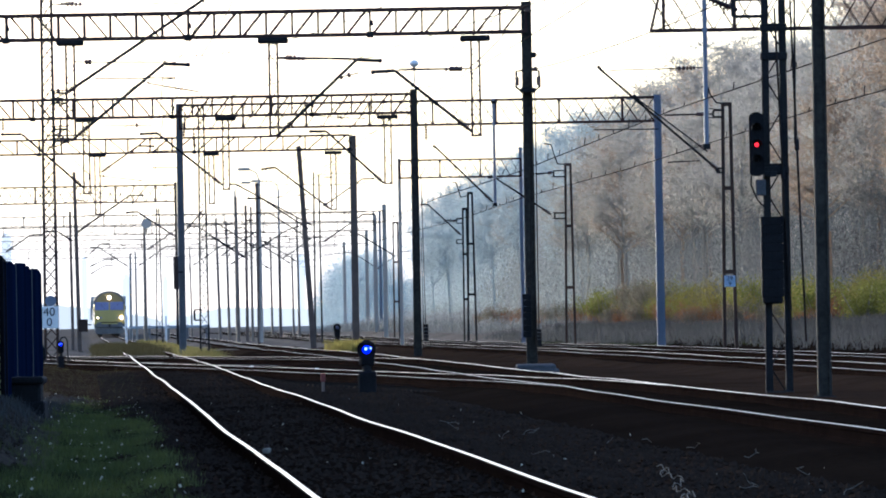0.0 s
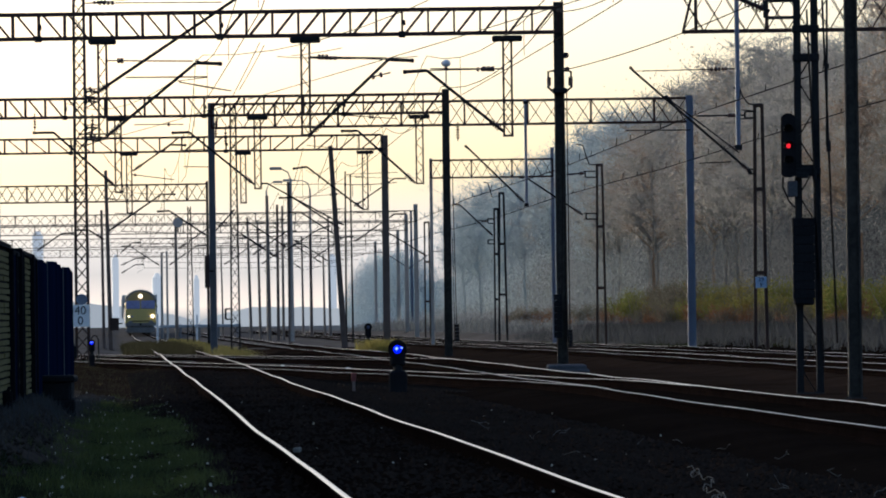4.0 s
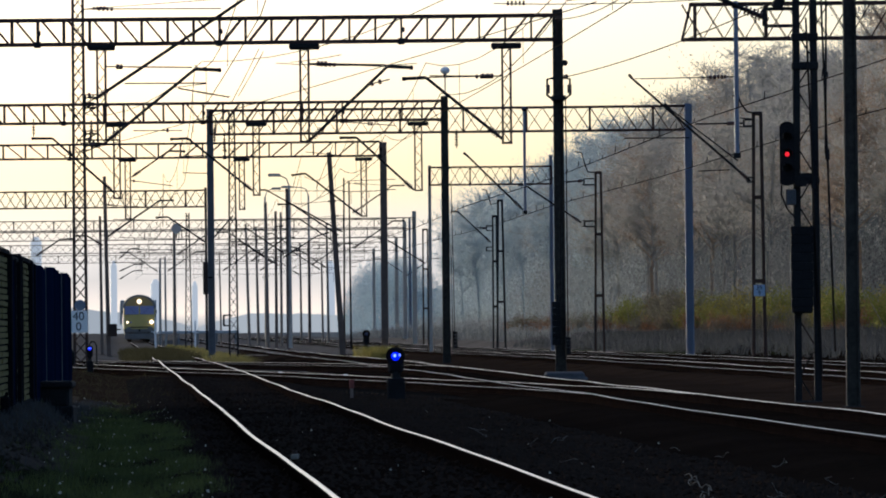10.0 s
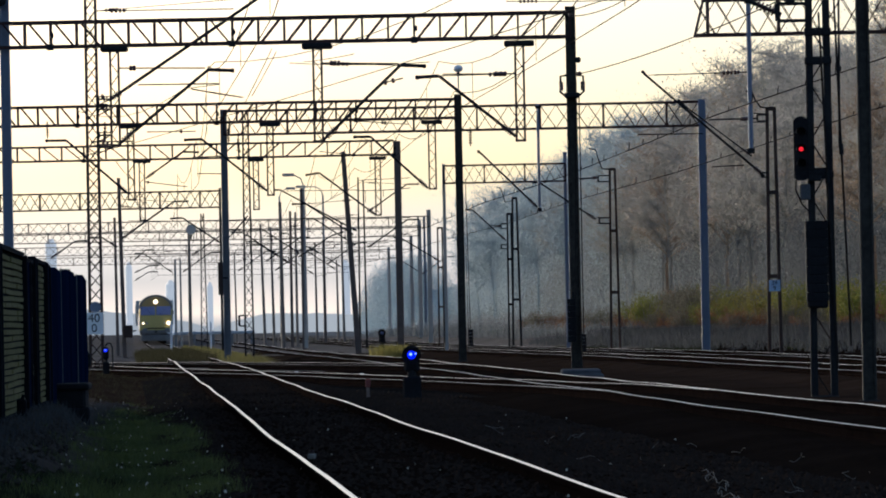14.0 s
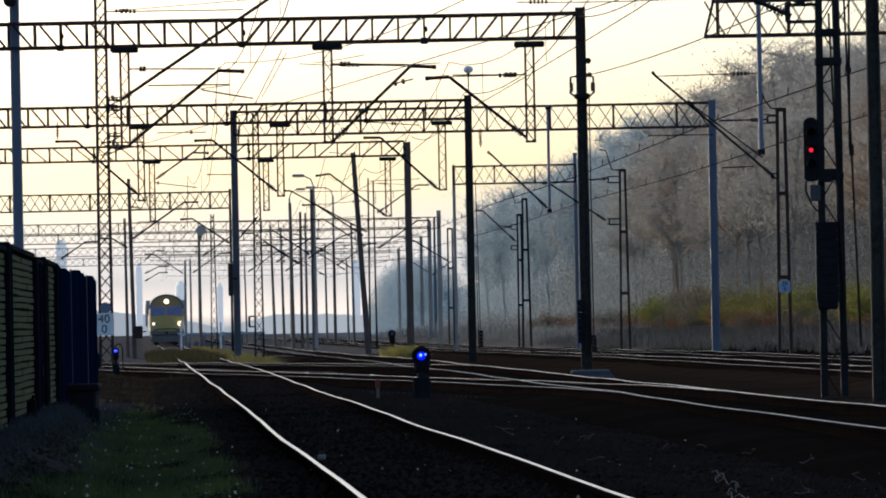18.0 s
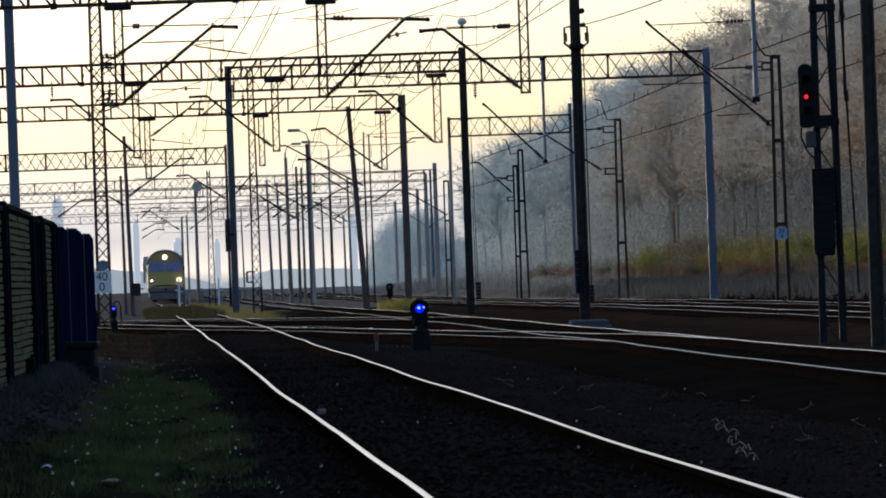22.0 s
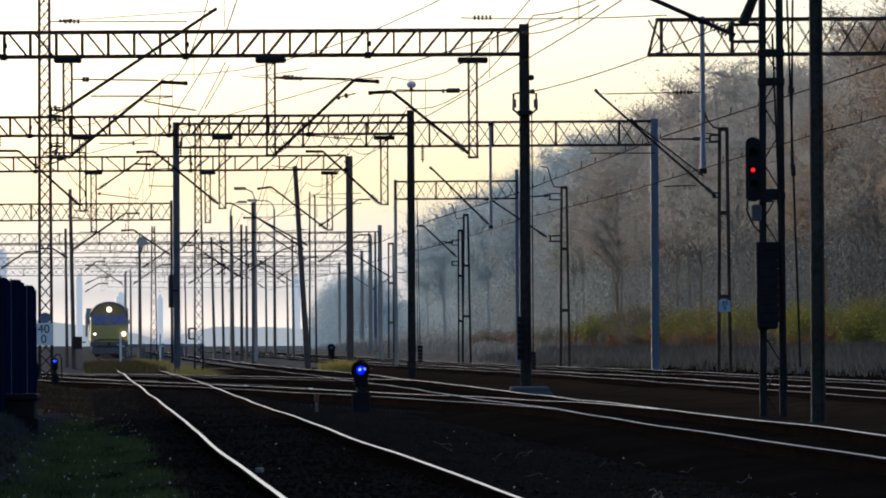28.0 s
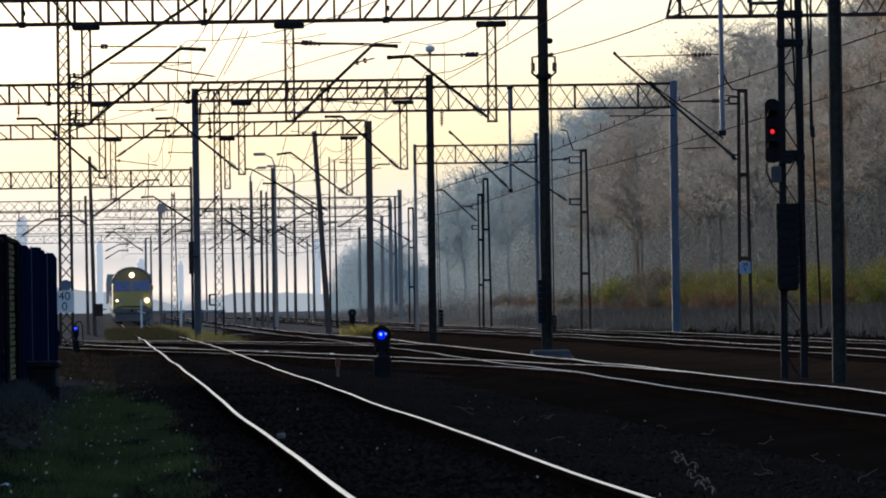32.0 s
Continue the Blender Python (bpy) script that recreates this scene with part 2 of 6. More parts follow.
# ---- mesh helpers ----
class Shape:
    def __init__(self):
        self.v, self.f = [], []

    def add(self, vs, fs):
        n = len(self.v)
        self.v += [tuple(p) for p in vs]
        self.f += [tuple(i + n for i in q) for q in fs]
        return self

    def bar(self, p, q, w, h=None, up=(0, 0, 1)):
        """A square bar from p to q, w wide and h deep."""
        h = h or w
        p, q = Vector(p), Vector(q)
        d = (q - p).normalized()
        u = Vector(up)
        if abs(d.dot(u)) > 0.95:
            u = Vector((0, 1, 0))
        s = d.cross(u).normalized()
        n = s.cross(d)
        vs = [b + s * (i * w / 2) + n * (j * h / 2) for b in (p, q) for i, j in ((-1, -1), (1, -1), (1, 1), (-1, 1))]
        return self.add(vs, [(0, 1, 2, 3), (7, 6, 5, 4), (0, 4, 5, 1), (1, 5, 6, 2), (2, 6, 7, 3), (3, 7, 4, 0)])

    def tube(self, p, q, r, r2=None, n=8):
        r2 = r if r2 is None else r2
        p, q = Vector(p), Vector(q)
        d = (q - p).normalized()
        u = Vector((0, 0, 1)) if abs(d.z) < 0.9 else Vector((0, 1, 0))
        s = d.cross(u).normalized()
        k = s.cross(d)
        vs = [b + (s * math.cos(2 * math.pi * i / n) + k * math.sin(2 * math.pi * i / n)) * rr for b, rr in ((p, r), (q, r2)) for i in range(n)]
        return self.add(vs, [(i, (i + 1) % n, n + (i + 1) % n, n + i) for i in range(n)] + [tuple(range(n))[::-1], tuple(range(n, 2 * n))])

    def path(self, pts, r, n=6):
        pts = [Vector(p) for p in pts]
        vs, m = [], len(pts)
        for i, p in enumerate(pts):
            d = (pts[min(m - 1, i + 1)] - pts[max(0, i - 1)]).normalized()
            u = Vector((0, 0, 1)) if abs(d.z) < 0.95 else Vector((0, 1, 0))
            s = d.cross(u).normalized()
            k = s.cross(d)
            vs += [p + (s * math.cos(2 * math.pi * j / n) + k * math.sin(2 * math.pi * j / n)) * r for j in range(n)]
        fs = [(i * n + j, i * n + (j + 1) % n, (i + 1) * n + (j + 1) % n, (i + 1) * n + j) for i in range(m - 1) for j in range(n)]
        return self.add(vs, fs + [tuple(range(n))[::-1], tuple(range((m - 1) * n, m * n))])

    def box(self, x0, x1, y0, y1, z0, z1, bev=0.0):
        if not bev:
            return self.bar(((x0 + x1) / 2, (y0 + y1) / 2, z0), ((x0 + x1) / 2, (y0 + y1) / 2, z1), x1 - x0, y1 - y0, (0, 1, 0))
        b = bev
        vs = []
        for z, k in ((z0, b), (z0 + b, 0), (z1 - b, 0), (z1, b)):
            vs += [(x0 + k, y0 + b, z), (x0 + b, y0 + k, z), (x1 - b, y0 + k, z), (x1 - k, y0 + b, z), (x1 - k, y1 - b, z), (x1 - b, y1 - k, z), (x0 + b, y1 - k, z), (x0 + k, y1 - b, z)]
        fs = [tuple(range(8))[::-1], tuple(range(24, 32))]
        for a in range(3):
            fs += [(a * 8 + i, a * 8 + (i + 1) % 8, a * 8 + 8 + (i + 1) % 8, a * 8 + 8 + i) for i in range(8)]
        return self.add(vs, fs)

    def ball(self, c, r, rings=6, segs=10, sz=1.0):
        vs = [(c[0], c[1], c[2] - r * sz)]
        for i in range(1, rings):
            a = -math.pi / 2 + math.pi * i / rings
            vs += [(c[0] + r * math.cos(a) * math.cos(2 * math.pi * j / segs), c[1] + r * math.cos(a) * math.sin(2 * math.pi * j / segs), c[2] + r * sz * math.sin(a)) for j in range(segs)]
        vs.append((c[0], c[1], c[2] + r * sz))
        fs = [(0, 1 + (j + 1) % segs, 1 + j) for j in range(segs)]
        for i in range(rings - 2):
            fs += [(1 + i * segs + j, 1 + i * segs + (j + 1) % segs, 1 + (i + 1) * segs + (j + 1) % segs, 1 + (i + 1) * segs + j) for j in range(segs)]
        e = len(vs) - 1
        fs += [(1 + (rings - 2) * segs + j, 1 + (rings - 2) * segs + (j + 1) % segs, e) for j in range(segs)]
        return self.add(vs, fs)

    def mesh(self, name, material):
        me = bpy.data.meshes.new(name)
        me.from_pydata(self.v, [], self.f)
        me.materials.append(material)
        me.update()
        return me


def part(name, shape, material, parent=None, label=""):
    """Links a shape as one mesh object, under a thing or a part."""
    me = shape if isinstance(shape, bpy.types.Mesh) else shape.mesh(name, material)
    ob = new(name, me)
    if parent:
        ob.parent = parent
    if label:
        tagged(ob, label)
    return ob


def thing(name, label, category, at=(0, 0, 0), group="", kind=""):
    ob = new(name)
    ob.location = at
    ob.empty_display_size = 0.2
    return tagged(ob, label, category, group, kind)


def track_x(c, y):
    return c + SLOPE * y


def smooth(a, b, t):
    t = max(0.0, min(1.0, (t - a) / (b - a)))
    return t * t * (3 - 2 * t)


def grade(y):
    """The line dips a little in the distance."""
    return -0.09 - 0.16 * smooth(150, 340, y)


TRACKS = {"A": 2.0, "B": 7.3, "C": 13.7, "D": 17.1}


def ground_z(x, y):
    c = x - SLOPE * y
    z = grade(y) - 0.22
    for k in TRACKS.values():
        z += 0.10 * (1 - smooth(1.2, 2.0, abs(c - k)))
    if c < 0.6:
        z += 0.16 * smooth(0.6, -1.2, c)
        z += 0.24 * smooth(-0.5, -0.95, c) * (1 - smooth(82, 100, y)) * smooth(42, 56, y)
    if c > 20:
        z += (0.5 * smooth(20, 23, c) + 1.2 * smooth(23, 34, c) + 7.0 * smooth(32, 75, c)) * (1 - smooth(480, 740, y)) * (1 - smooth(90, 300, c))
    z += 0.025 * noise.noise((x * 0.7, y * 0.25, 0)) + 0.03 * noise.noise((x * 0.15, y * 0.06, 3))
    return z


# ---- ground ----
def ground():
    cs = [-3000, -1200, -500, -200, -90, -50, -30, -20, -14, -10, -8] + list(np.arange(-6, 24.01, 0.3)) + [25, 26, 28, 30, 32, 34, 36, 40, 44, 50, 56, 64, 75, 90, 140, 300, 800, 2000, 4000]
    ys = [-600, -200, -60, -20] + list(np.arange(0, 160, 0.8)) + list(np.arange(160, 400, 3)) + list(np.arange(400, 800, 10)) + [850, 1000, 1300, 1800, 2600, 4500]
    vs, fs = [], []
    for y in ys:
        for c in cs:
            x = track_x(c, y)
            vs.append((x, y, ground_z(x, y) if -400 < c < 400 else grade(y) - 0.2))
    n = len(cs)
    for i in range(len(ys) - 1):
        for j in range(n - 1):
            fs.append((i * n + j, i * n + j + 1, (i + 1) * n + j + 1, (i + 1) * n + j))
    me = bpy.data.meshes.new("ground")
    me.from_pydata(vs, [], fs)
    me.materials.append(BALLAST)
    me.materials.append(SOIL)
    me.materials.append(HAZEGROUND)
    me.materials.append(LEAFLITTER)
    me.materials.append(SHADEBED)
    me.materials.append(RUBBLE)
    idx = []
    for f in fs:
        c = vs[f[0]][0] - SLOPE * vs[f[0]][1]
        y = vs[f[0]][1]
        j = noise.noise((c * 0.9, y * 0.06, 7))
        if c > 26 + 2 * j:
            idx.append(3)
        # bands along the rails and towards the bank get the painted shade
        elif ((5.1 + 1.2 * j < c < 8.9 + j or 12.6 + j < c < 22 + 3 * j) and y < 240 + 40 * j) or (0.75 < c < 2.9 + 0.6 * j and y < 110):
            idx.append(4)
        # farther yard ground turns paler, with haze painted into it
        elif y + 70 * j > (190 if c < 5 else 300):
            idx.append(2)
        elif c < -0.5 + 0.3 * j and 46 + 8 * j < y < 104:
            idx.append(5)
        elif (0.5 * j < c or y > 96 + 25 * j) and c < 20.5 + 3 * j:
            idx.append(0)
        else:
            idx.append(1)
    me.polygons.foreach_set("material_index", idx)
    me.polygons.foreach_set("use_smooth", [True] * len(fs))
    ob = new("ground", me)
    tagged(ob, "dark oily ballast and soil ground of the rail yard with painted rail shade", "ground", kind="structure")


RUBBLE = mat("grey_rubble_soil", (0.026, 0.0215, 0.0175), (0.085, 0.071, 0.058), 0.95, 0, 1.2, 14, 0.9, 0.06, coord="World", spec=0.0)
# litter lifted and cooled so tree gaps look hazy, not dark
LEAFLITTER = mat("hazed_leaf_litter", (0.10, 0.105, 0.106), (0.175, 0.178, 0.175), 0.95, 0, 0.3, 4, 0.4, 0.05, coord="World", spec=0.0)
# far ballast paled to imitate distance haze
HAZEGROUND = mat("hazed_far_ground", (0.075, 0.068, 0.060), (0.145, 0.132, 0.117), 0.95, 0, 0.1, 1.5, 0.3, 0.05, coord="World", spec=0.0)
SOIL = mat("grassy_soil", (0.010, 0.014, 0.007), (0.03, 0.03, 0.016), 0.95, 0, 0.5, 6, 0.6, 0.05, coord="World", spec=0.0)
ground()


# ---- tracks ----
def rail_profile_run(shape_side, shape_top, pts, wide=1.0):
    """Foot, web and head along a line of points, with the polished strip on top."""
    prof = [(-0.065, -0.155), (0.065, -0.155), (0.065, -0.145), (0.012, -0.12), (0.012, -0.045), (0.036, -0.035), (0.036, -0.004), (-0.036, -0.004), (-0.036, -0.035), (-0.012, -0.045), (-0.012, -0.12), (-0.065, -0.145)]
    top = [(-0.021, -0.003), (-0.013, -0.0006), (0.003, 0.0), (0.017, -0.0006), (0.025, -0.003)]
    top = [(u * wide, v) for u, v in top]
    for pr, sh, closed in ((prof, shape_side, True), (top, shape_top, False)):
        rings = []
        for i, p in enumerate(pts):
            a, b = Vector(pts[max(0, i - 1)]), Vector(pts[min(len(pts) - 1, i + 1)])
            d = (b - a).normalized()
            s = Vector((d.y, -d.x, 0)).normalized()
            rings.append([Vector(p) + s * u + Vector((0, 0, v)) for u, v in pr])
        n = len(pr)
        vs = [v for r in rings for v in r]
        m = n if closed else n - 1
        fs = [(i * n + j, i * n + (j + 1) % n, (i + 1) * n + (j + 1) % n, (i + 1) * n + j) for i in range(len(rings) - 1) for j in range(m)]
        if closed:
            fs += [tuple(range(n))[::-1], tuple(range((len(rings) - 1) * n, len(rings) * n))]
        sh.add(vs, fs)


def rail_points(line, side, y0, y1, step, wob, low=0.0):
    pts = []
    y = y0
    while y <= y1 + 1e-6:
        x = line(y)
        dx = (line(y + 1) - line(y - 1)) / 2
        k = 1 / math.hypot(1, dx)
        w = 0.02 * noise.noise((y * 0.12, side * 1.2 + wob * 3, 0.5)) + 0.02 * noise.noise((y * 0.045, side * 5 + wob, 2.5))
        l = 0.05 * noise.noise((y * 0.06, side * 3 + wob * 2, 9.5))
        pts.append((x + side * 0.7535 * k + l, y - side * 0.7535 * k * dx, grade(y) + w - low))
        y += step
    return pts


def track(name, label, line, y0, y1, sleepers_to, step=2.0, wob=0.0, dull=(), low=0.0, wide=1.0):
    t = thing(name, label, "railway track", kind="structure")
    for side in (-1, 1):
        a, b = Shape(), Shape()
        rail_profile_run(a, b, rail_points(line, side, y0, y1, step, wob, low), wide)
        r = part("rail", a, RAILSIDE, t)
        part("rail_head", b, RAILDULL if side in dull else RAILTOP, r, "duller, darker running surface" if side in dull else "polished steel running surface")
    sm = Shape().box(-1.25, 1.25, -0.12, 0.12, -0.3, -0.15, 0.02).mesh("sleeper", SLEEPER)
    y = y0
    while y < sleepers_to:
        dx = line(y + 0.5) - line(y - 0.5)
        o = part("sleeper", sm, SLEEPER, t)
        o.matrix_basis = pose(line(y), y, grade(y) - 0.035, 0, 0, -math.degrees(math.atan(dx)) + random.uniform(-0.6, 0.6))
        y += 0.62
    return t


def near_line(y):
    """Bends left past 425 m, fitted to place the train in the camera's view."""
    return track_x(TRACKS["A"], y) - 0.12 * smooth(425, 465, y)


def straight(c):
    return lambda y: track_x(c, y)


def crossover(y, start=87.5, lead=26.0, rate=0.111):
    """Leaves track B to the left, over track A."""
    s = max(0.0, y - start)
    off = s * s / (2 * lead) * rate if s < lead else (s - lead / 2) * rate
    return track_x(TRACKS["B"], y) - off


def far_crossover(y):
    return crossover(y, 156.5, 10.0, 0.21)


track("track_near", "worn siding track with bright rail heads in dark ballast", near_line, 18, 720, 130, wob=1, wide=0.82)
track("track_second", "through track with polished rail heads and points", straight(TRACKS["B"]), 18, 720, 120, wob=2, dull=(-1,), wide=1.3)
track("track_third", "far running track with polished rail heads", straight(TRACKS["C"]), 30, 720, 60, wob=3, dull=(-1,), wide=1.4)
track("track_fourth", "farthest running track beside the wooded bank", straight(TRACKS["D"]), 30, 720, 60, wob=4, dull=(-1,), wide=1.4)
track("track_crossover", "diverging crossover track through the points", crossover, 88, 204, 150, wob=2, dull=(-1,), low=0.005, wide=1.3)
track("track_far_crossover", "second crossover track farther down the yard", far_crossover, 158, 214, 158, wob=2, dull=(-1,), low=0.005, wide=1.3)


# ---- overhead structures ----
def lattice_mast(name, x, y, z0, z1, w0, w1, material, label, bays=14, depth=0.22, leg=0.06, group="catenary masts", lean=0.0, cross=True):
    z0 = ground_z(x, y) - 0.05
    t = thing(name, label, "mast", (x, y, z0), group)
    h = z1 - z0
    for s in (-1, 1):
        for u in (-1, 1):
            part("leg", Shape().bar((s * w0 / 2, u * depth / 2, 0), (s * w1 / 2 + lean, u * depth / 2 * 0.8, h), leg, leg * 0.8), material, t)
    for i in range(bays):
        a, b = i / bays, (i + 1) / bays
        wa, wb = (w0 + (w1 - w0) * a) / 2, (w0 + (w1 - w0) * b) / 2
        la, lb = lean * a, lean * b
        for k in ((1, -1) if cross else ((1,) if i % 2 else (-1,))):
            for u in ((-1, 1) if cross else (-1,)):
                part("brace", Shape().bar((-k * wa + la, u * depth * 0.42, a * h), (k * wb + lb, u * depth * 0.42, b * h), leg * 0.45, leg * 0.3), material, t)
    part("footing", Shape().box(-w0 / 2 - 0.08, w0 / 2 + 0.08, -0.3, 0.3, -0.4, 0.07, 0.04), DIRTY, t, "concrete footing")
    return t


def frame_mast(name, x, y, z0, z1, w0, w1, material, label, rungs=3, leg=0.1, group="catenary masts", lean=0.0):
    """Two channel legs tied by a few plates."""
    z0 = ground_z(x, y) - 0.05
    t = thing(name, label, "mast", (x, y, z0), group)
    h = z1 - z0
    for s in (-1, 1):
        part("leg", Shape().bar((s * w0 / 2, 0, 0), (s * w1 / 2 + lean, 0, h), leg, 0.14), material, t)
    for i in range(rungs):
        a = (i + 1) / (rungs + 0.02)
        w = w0 + (w1 - w0) * a
        part("tie_plate", Shape().bar((-w / 2 + lean * a, 0, a * h), (w / 2 + lean * a, 0, a * h), 0.12, 0.12), material, t)
    part("footing", Shape().box(-w0 / 2 - 0.08, w0 / 2 + 0.08, -0.3, 0.3, -0.4, 0.07, 0.04), DIRTY, t, "concrete footing")
    return t


def column(name, x, y, z0, z1, w0, w1, material, label, group="catenary masts", lean=0.0, round_=False):
    z0 = ground_z(x, y) - 0.05
    t = thing(name, label, "mast", (x, y, z0), group)
    h = z1 - z0
    if round_:
        part("shaft", Shape().tube((0, 0, 0), (lean, 0, h), w0 / 2, w1 / 2, 12), material, t)
    else:
        for s in (-1, 1):
            part("flange", Shape().bar((s * w0 * 0.44, 0, 0), (s * w1 * 0.44 + lean, 0, h), w0 * 0.14, w0 * 1.1), material, t)
        part("web", Shape().bar((0, 0, 0), (lean, 0, h), w0 * 0.8, w0 * 0.35), material, t)
    part("footing", Shape().box(-w0 / 2 - 0.08, w0 / 2 + 0.08, -0.3, 0.3, -0.4, 0.07, 0.04), DIRTY, t, "concrete footing")
    return t


def truss(name, x0, x1, y, z0, z1, bays, style, material, label, slope=0.0, ends=(False, False)):
    """A portal beam: style N has posts and diagonals that lean to the middle, X has crossed bars."""
    t = thing(name, label, "gantry beam", (x0, y, z0), "gantry beams")
    L, h, dep = x1 - x0, z1 - z0, 0.45
    k = h / 0.62
    for zz in (0, h):
        for u in (0, dep):
            a = 0.35 * L / bays if ends[0] and zz else 0
            part("chord", Shape().bar((a, u, zz), (L, u, zz + slope * L), (0.062 if style == "N" else 0.045) * k, (0.08 if style == "N" else 0.055) * k), material, t)
    b = L / bays
    if ends[0]:
        for u in (0, dep):
            part("end_strut", Shape().bar((0, u, 0), (0.42 * b, u, h), 0.04 * k), material, t)
            part("post", Shape().bar((0.62 * b, u, 0), (0.62 * b, u, h), 0.05 * k), material, t)
    for i in range(bays + 1):
        for u in (0, dep):
            x = i * b
            dz = slope * x
            if style == "N" or i % 4 == 0:
                if not (ends[0] and i == 0):
                    part("post", Shape().bar((x, u, dz), (x, u, h + dz), 0.05 * k), material, t)
            if i < bays:
                if style == "N":
                    q = (x + 0.14 * b, x + 0.9 * b) if i < bays * 0.56 else (x + 0.86 * b, x + 0.1 * b)
                    part("diagonal", Shape().bar((q[0], u, h + dz), (q[1], u, dz), 0.045 * k), material, t)
                else:
                    part("diagonal", Shape().bar((x, u, dz), (x + b, u, h + dz), 0.015 * k), material, t)
                    part("diagonal", Shape().bar((x, u, h + dz), (x + b, u, dz), 0.015 * k), material, t)
        if style == "N" and i % 7 == 3:
            part("cable_knob", Shape().box(i * b + 0.02, i * b + 0.08, -0.08, 0.02, h * 0.34 + slope * i * b, h * 0.56 + slope * i * b, 0.015), STEEL, t)
            part("gusset", Shape().box(i * b - 0.08, i * b + 0.08, -0.03, 0.0, slope * i * b - 0.09, slope * i * b + 0.06, 0.01), STEEL, t)
        part("cross_tie", Shape().bar((i * b, 0, slope * i * b), (i * b, dep, slope * i * b), 0.04 * k), material, t)
    return t


def drop_post(x, y, ztop, zbot, w, cap, material=None):
    material = material or TRUSS
    t = thing("drop_post", "narrow latticed drop post hung under a gantry beam", "drop post", (x, y, zbot), "drop posts")
    h = ztop - zbot
    part("clamp_beam", Shape().box(-cap / 2, cap / 2, -0.05, 0.5, h - 0.13, h - 0.005, 0.03), STEEL, t, "heavy clamp beam")
    for s in (-1, 1):
        part("leg", Shape().bar((s * w / 2, 0.2, 0), (s * w / 2, 0.2, h - 0.1), 0.05, 0.06), material, t)
    n = 8
    for i in range(n):
        s = 1 if i % 2 else -1
        part("brace", Shape().bar((-s * w / 2, 0.2, (h - 0.1) * i / n), (s * w / 2, 0.2, (h - 0.1) * (i + 1) / n), 0.022), material, t)
    part("foot_bar", Shape().bar((-w / 2 - 0.03, 0.2, 0.02), (w / 2 + 0.03, 0.2, 0.02), 0.05), material, t)
    return t


def cantilever(y, root, knee, tip, r=0.035, tie=None, label="insulated slanting cantilever tube carrying the contact line"):
    """A slanting tube from its root on a post to a knee, with a level tip; points are (x, z)."""
    t = thing("cantilever", label, "cantilever", (root[0], y, root[1]), "cantilevers")
    o = Vector((root[0], 0, root[1]))

    def at(p):
        return Vector((p[0], 0.2, p[1])) - o + Vector((0, 0, 0))
    a, b, c = at(root), at(knee), at(tip)
    part("tube", Shape().path([a, b], r, 8), STEEL, t)
    d = (b - a).normalized()
    ins = Shape()
    for i in range(5):
        ins.tube(a + d * (0.12 + i * 0.06), a + d * (0.15 + i * 0.06), r * 2.1, n=8)
    part("insulator", ins, INSUL, t, "ribbed brown insulator")
    if (c - b).length > 0.02:
        part("end_arm", Shape().path([b, c], r * 1.15, 8), STEEL, t)
    part("clip", Shape().box(c.x - 0.045, c.x + 0.045, 0.14, 0.26, c.z - 0.05, c.z + 0.045, 0.012), STEEL, t)
    if tie:
        p = at(tie)
        part("tie_rod", Shape().path([b, p], 0.012, 5), WIRE, t)
        bi = Shape()
        e = (b - p).normalized()
        for i in range(4):
            bi.tube(p + e * (0.25 + i * 0.1), p + e * (0.31 + i * 0.1), 0.05, n=8)
        part("insulator", bi, INSUL, t)
    return t


# ---- gantries, nearest first ----
def portal(tag, y, x0, x1, zb, zt, bays, style, beam_mat, masts, beam_label, slope=0.0, ends=(False, False)):
    t = truss("gantry_beam", x0, x1, y, zb, zt, bays, style, beam_mat, beam_label, slope, ends)
    for x, ztop, w, m, lb in masts:
        column("gantry_mast", x, y + 0.22, ground_z(x, y) - 0.05, ztop, w, w * 0.92, m, lb)
    return t


DARKM = "dark steel gantry mast with rusty patches on a footing"
PALEM = "pale blue-grey gantry mast on a concrete footing"
N_LB = "brown riveted gantry beam with posts and slanting bars"
X_LB = "light gantry beam with crossed lattice bars"

portal("g1", 149.351, -16.031, 1.909, 7.445, 8.004, 30, "N", TRUSS,
       [(1.918, 8.139, 0.245, MASTD, DARKM), (-11.112, 8.865, 0.22, BLUEGREY, PALEM)], N_LB)
portal("g2", 209.091, -19.659, -1.071, 7.516, 8.116, 29, "N", TRUSS,
       [(-0.988, 8.271, 0.25, MASTD, DARKM), (-19.666, 8.379, 0.25, MASTD, DARKM)], N_LB)
portal("g3", 250.0, -24.165, -3.681, 7.44, 7.983, 24, "N", TRUSS,
       [(-3.552, 7.965, 0.27, WEATHERED, "weathered brown steel gantry mast in the yard"), (-24.166, 8.215, 0.25, MASTD, DARKM)], N_LB)
portal("g4", 221.154, -9.022, 7.137, 7.468, 8.276, 30, "X", TRUSS,
       [(-9.042, 8.339, 0.23, MASTBLUE, PALEM), (7.252, 8.361, 0.27, BLUEGREY, "blue painted gantry mast before the wooded bank")], X_LB)
portal("g5", 147.436, 4.721, 11.391, 7.326, 8.122, 14, "X", TRUSS,
       [(11.37, 8.274, 0.26, STEEL, DARKM)], X_LB, ends=(True, False))
portal("g6", 319.444, -30.054, -13.302, 6.835, 7.641, 34, "X", TRUSS,
       [(-13.305, 7.783, 0.12, STEEL, DARKM), (-30.057, 8.018, 0.2, STEEL, DARKM)], X_LB)
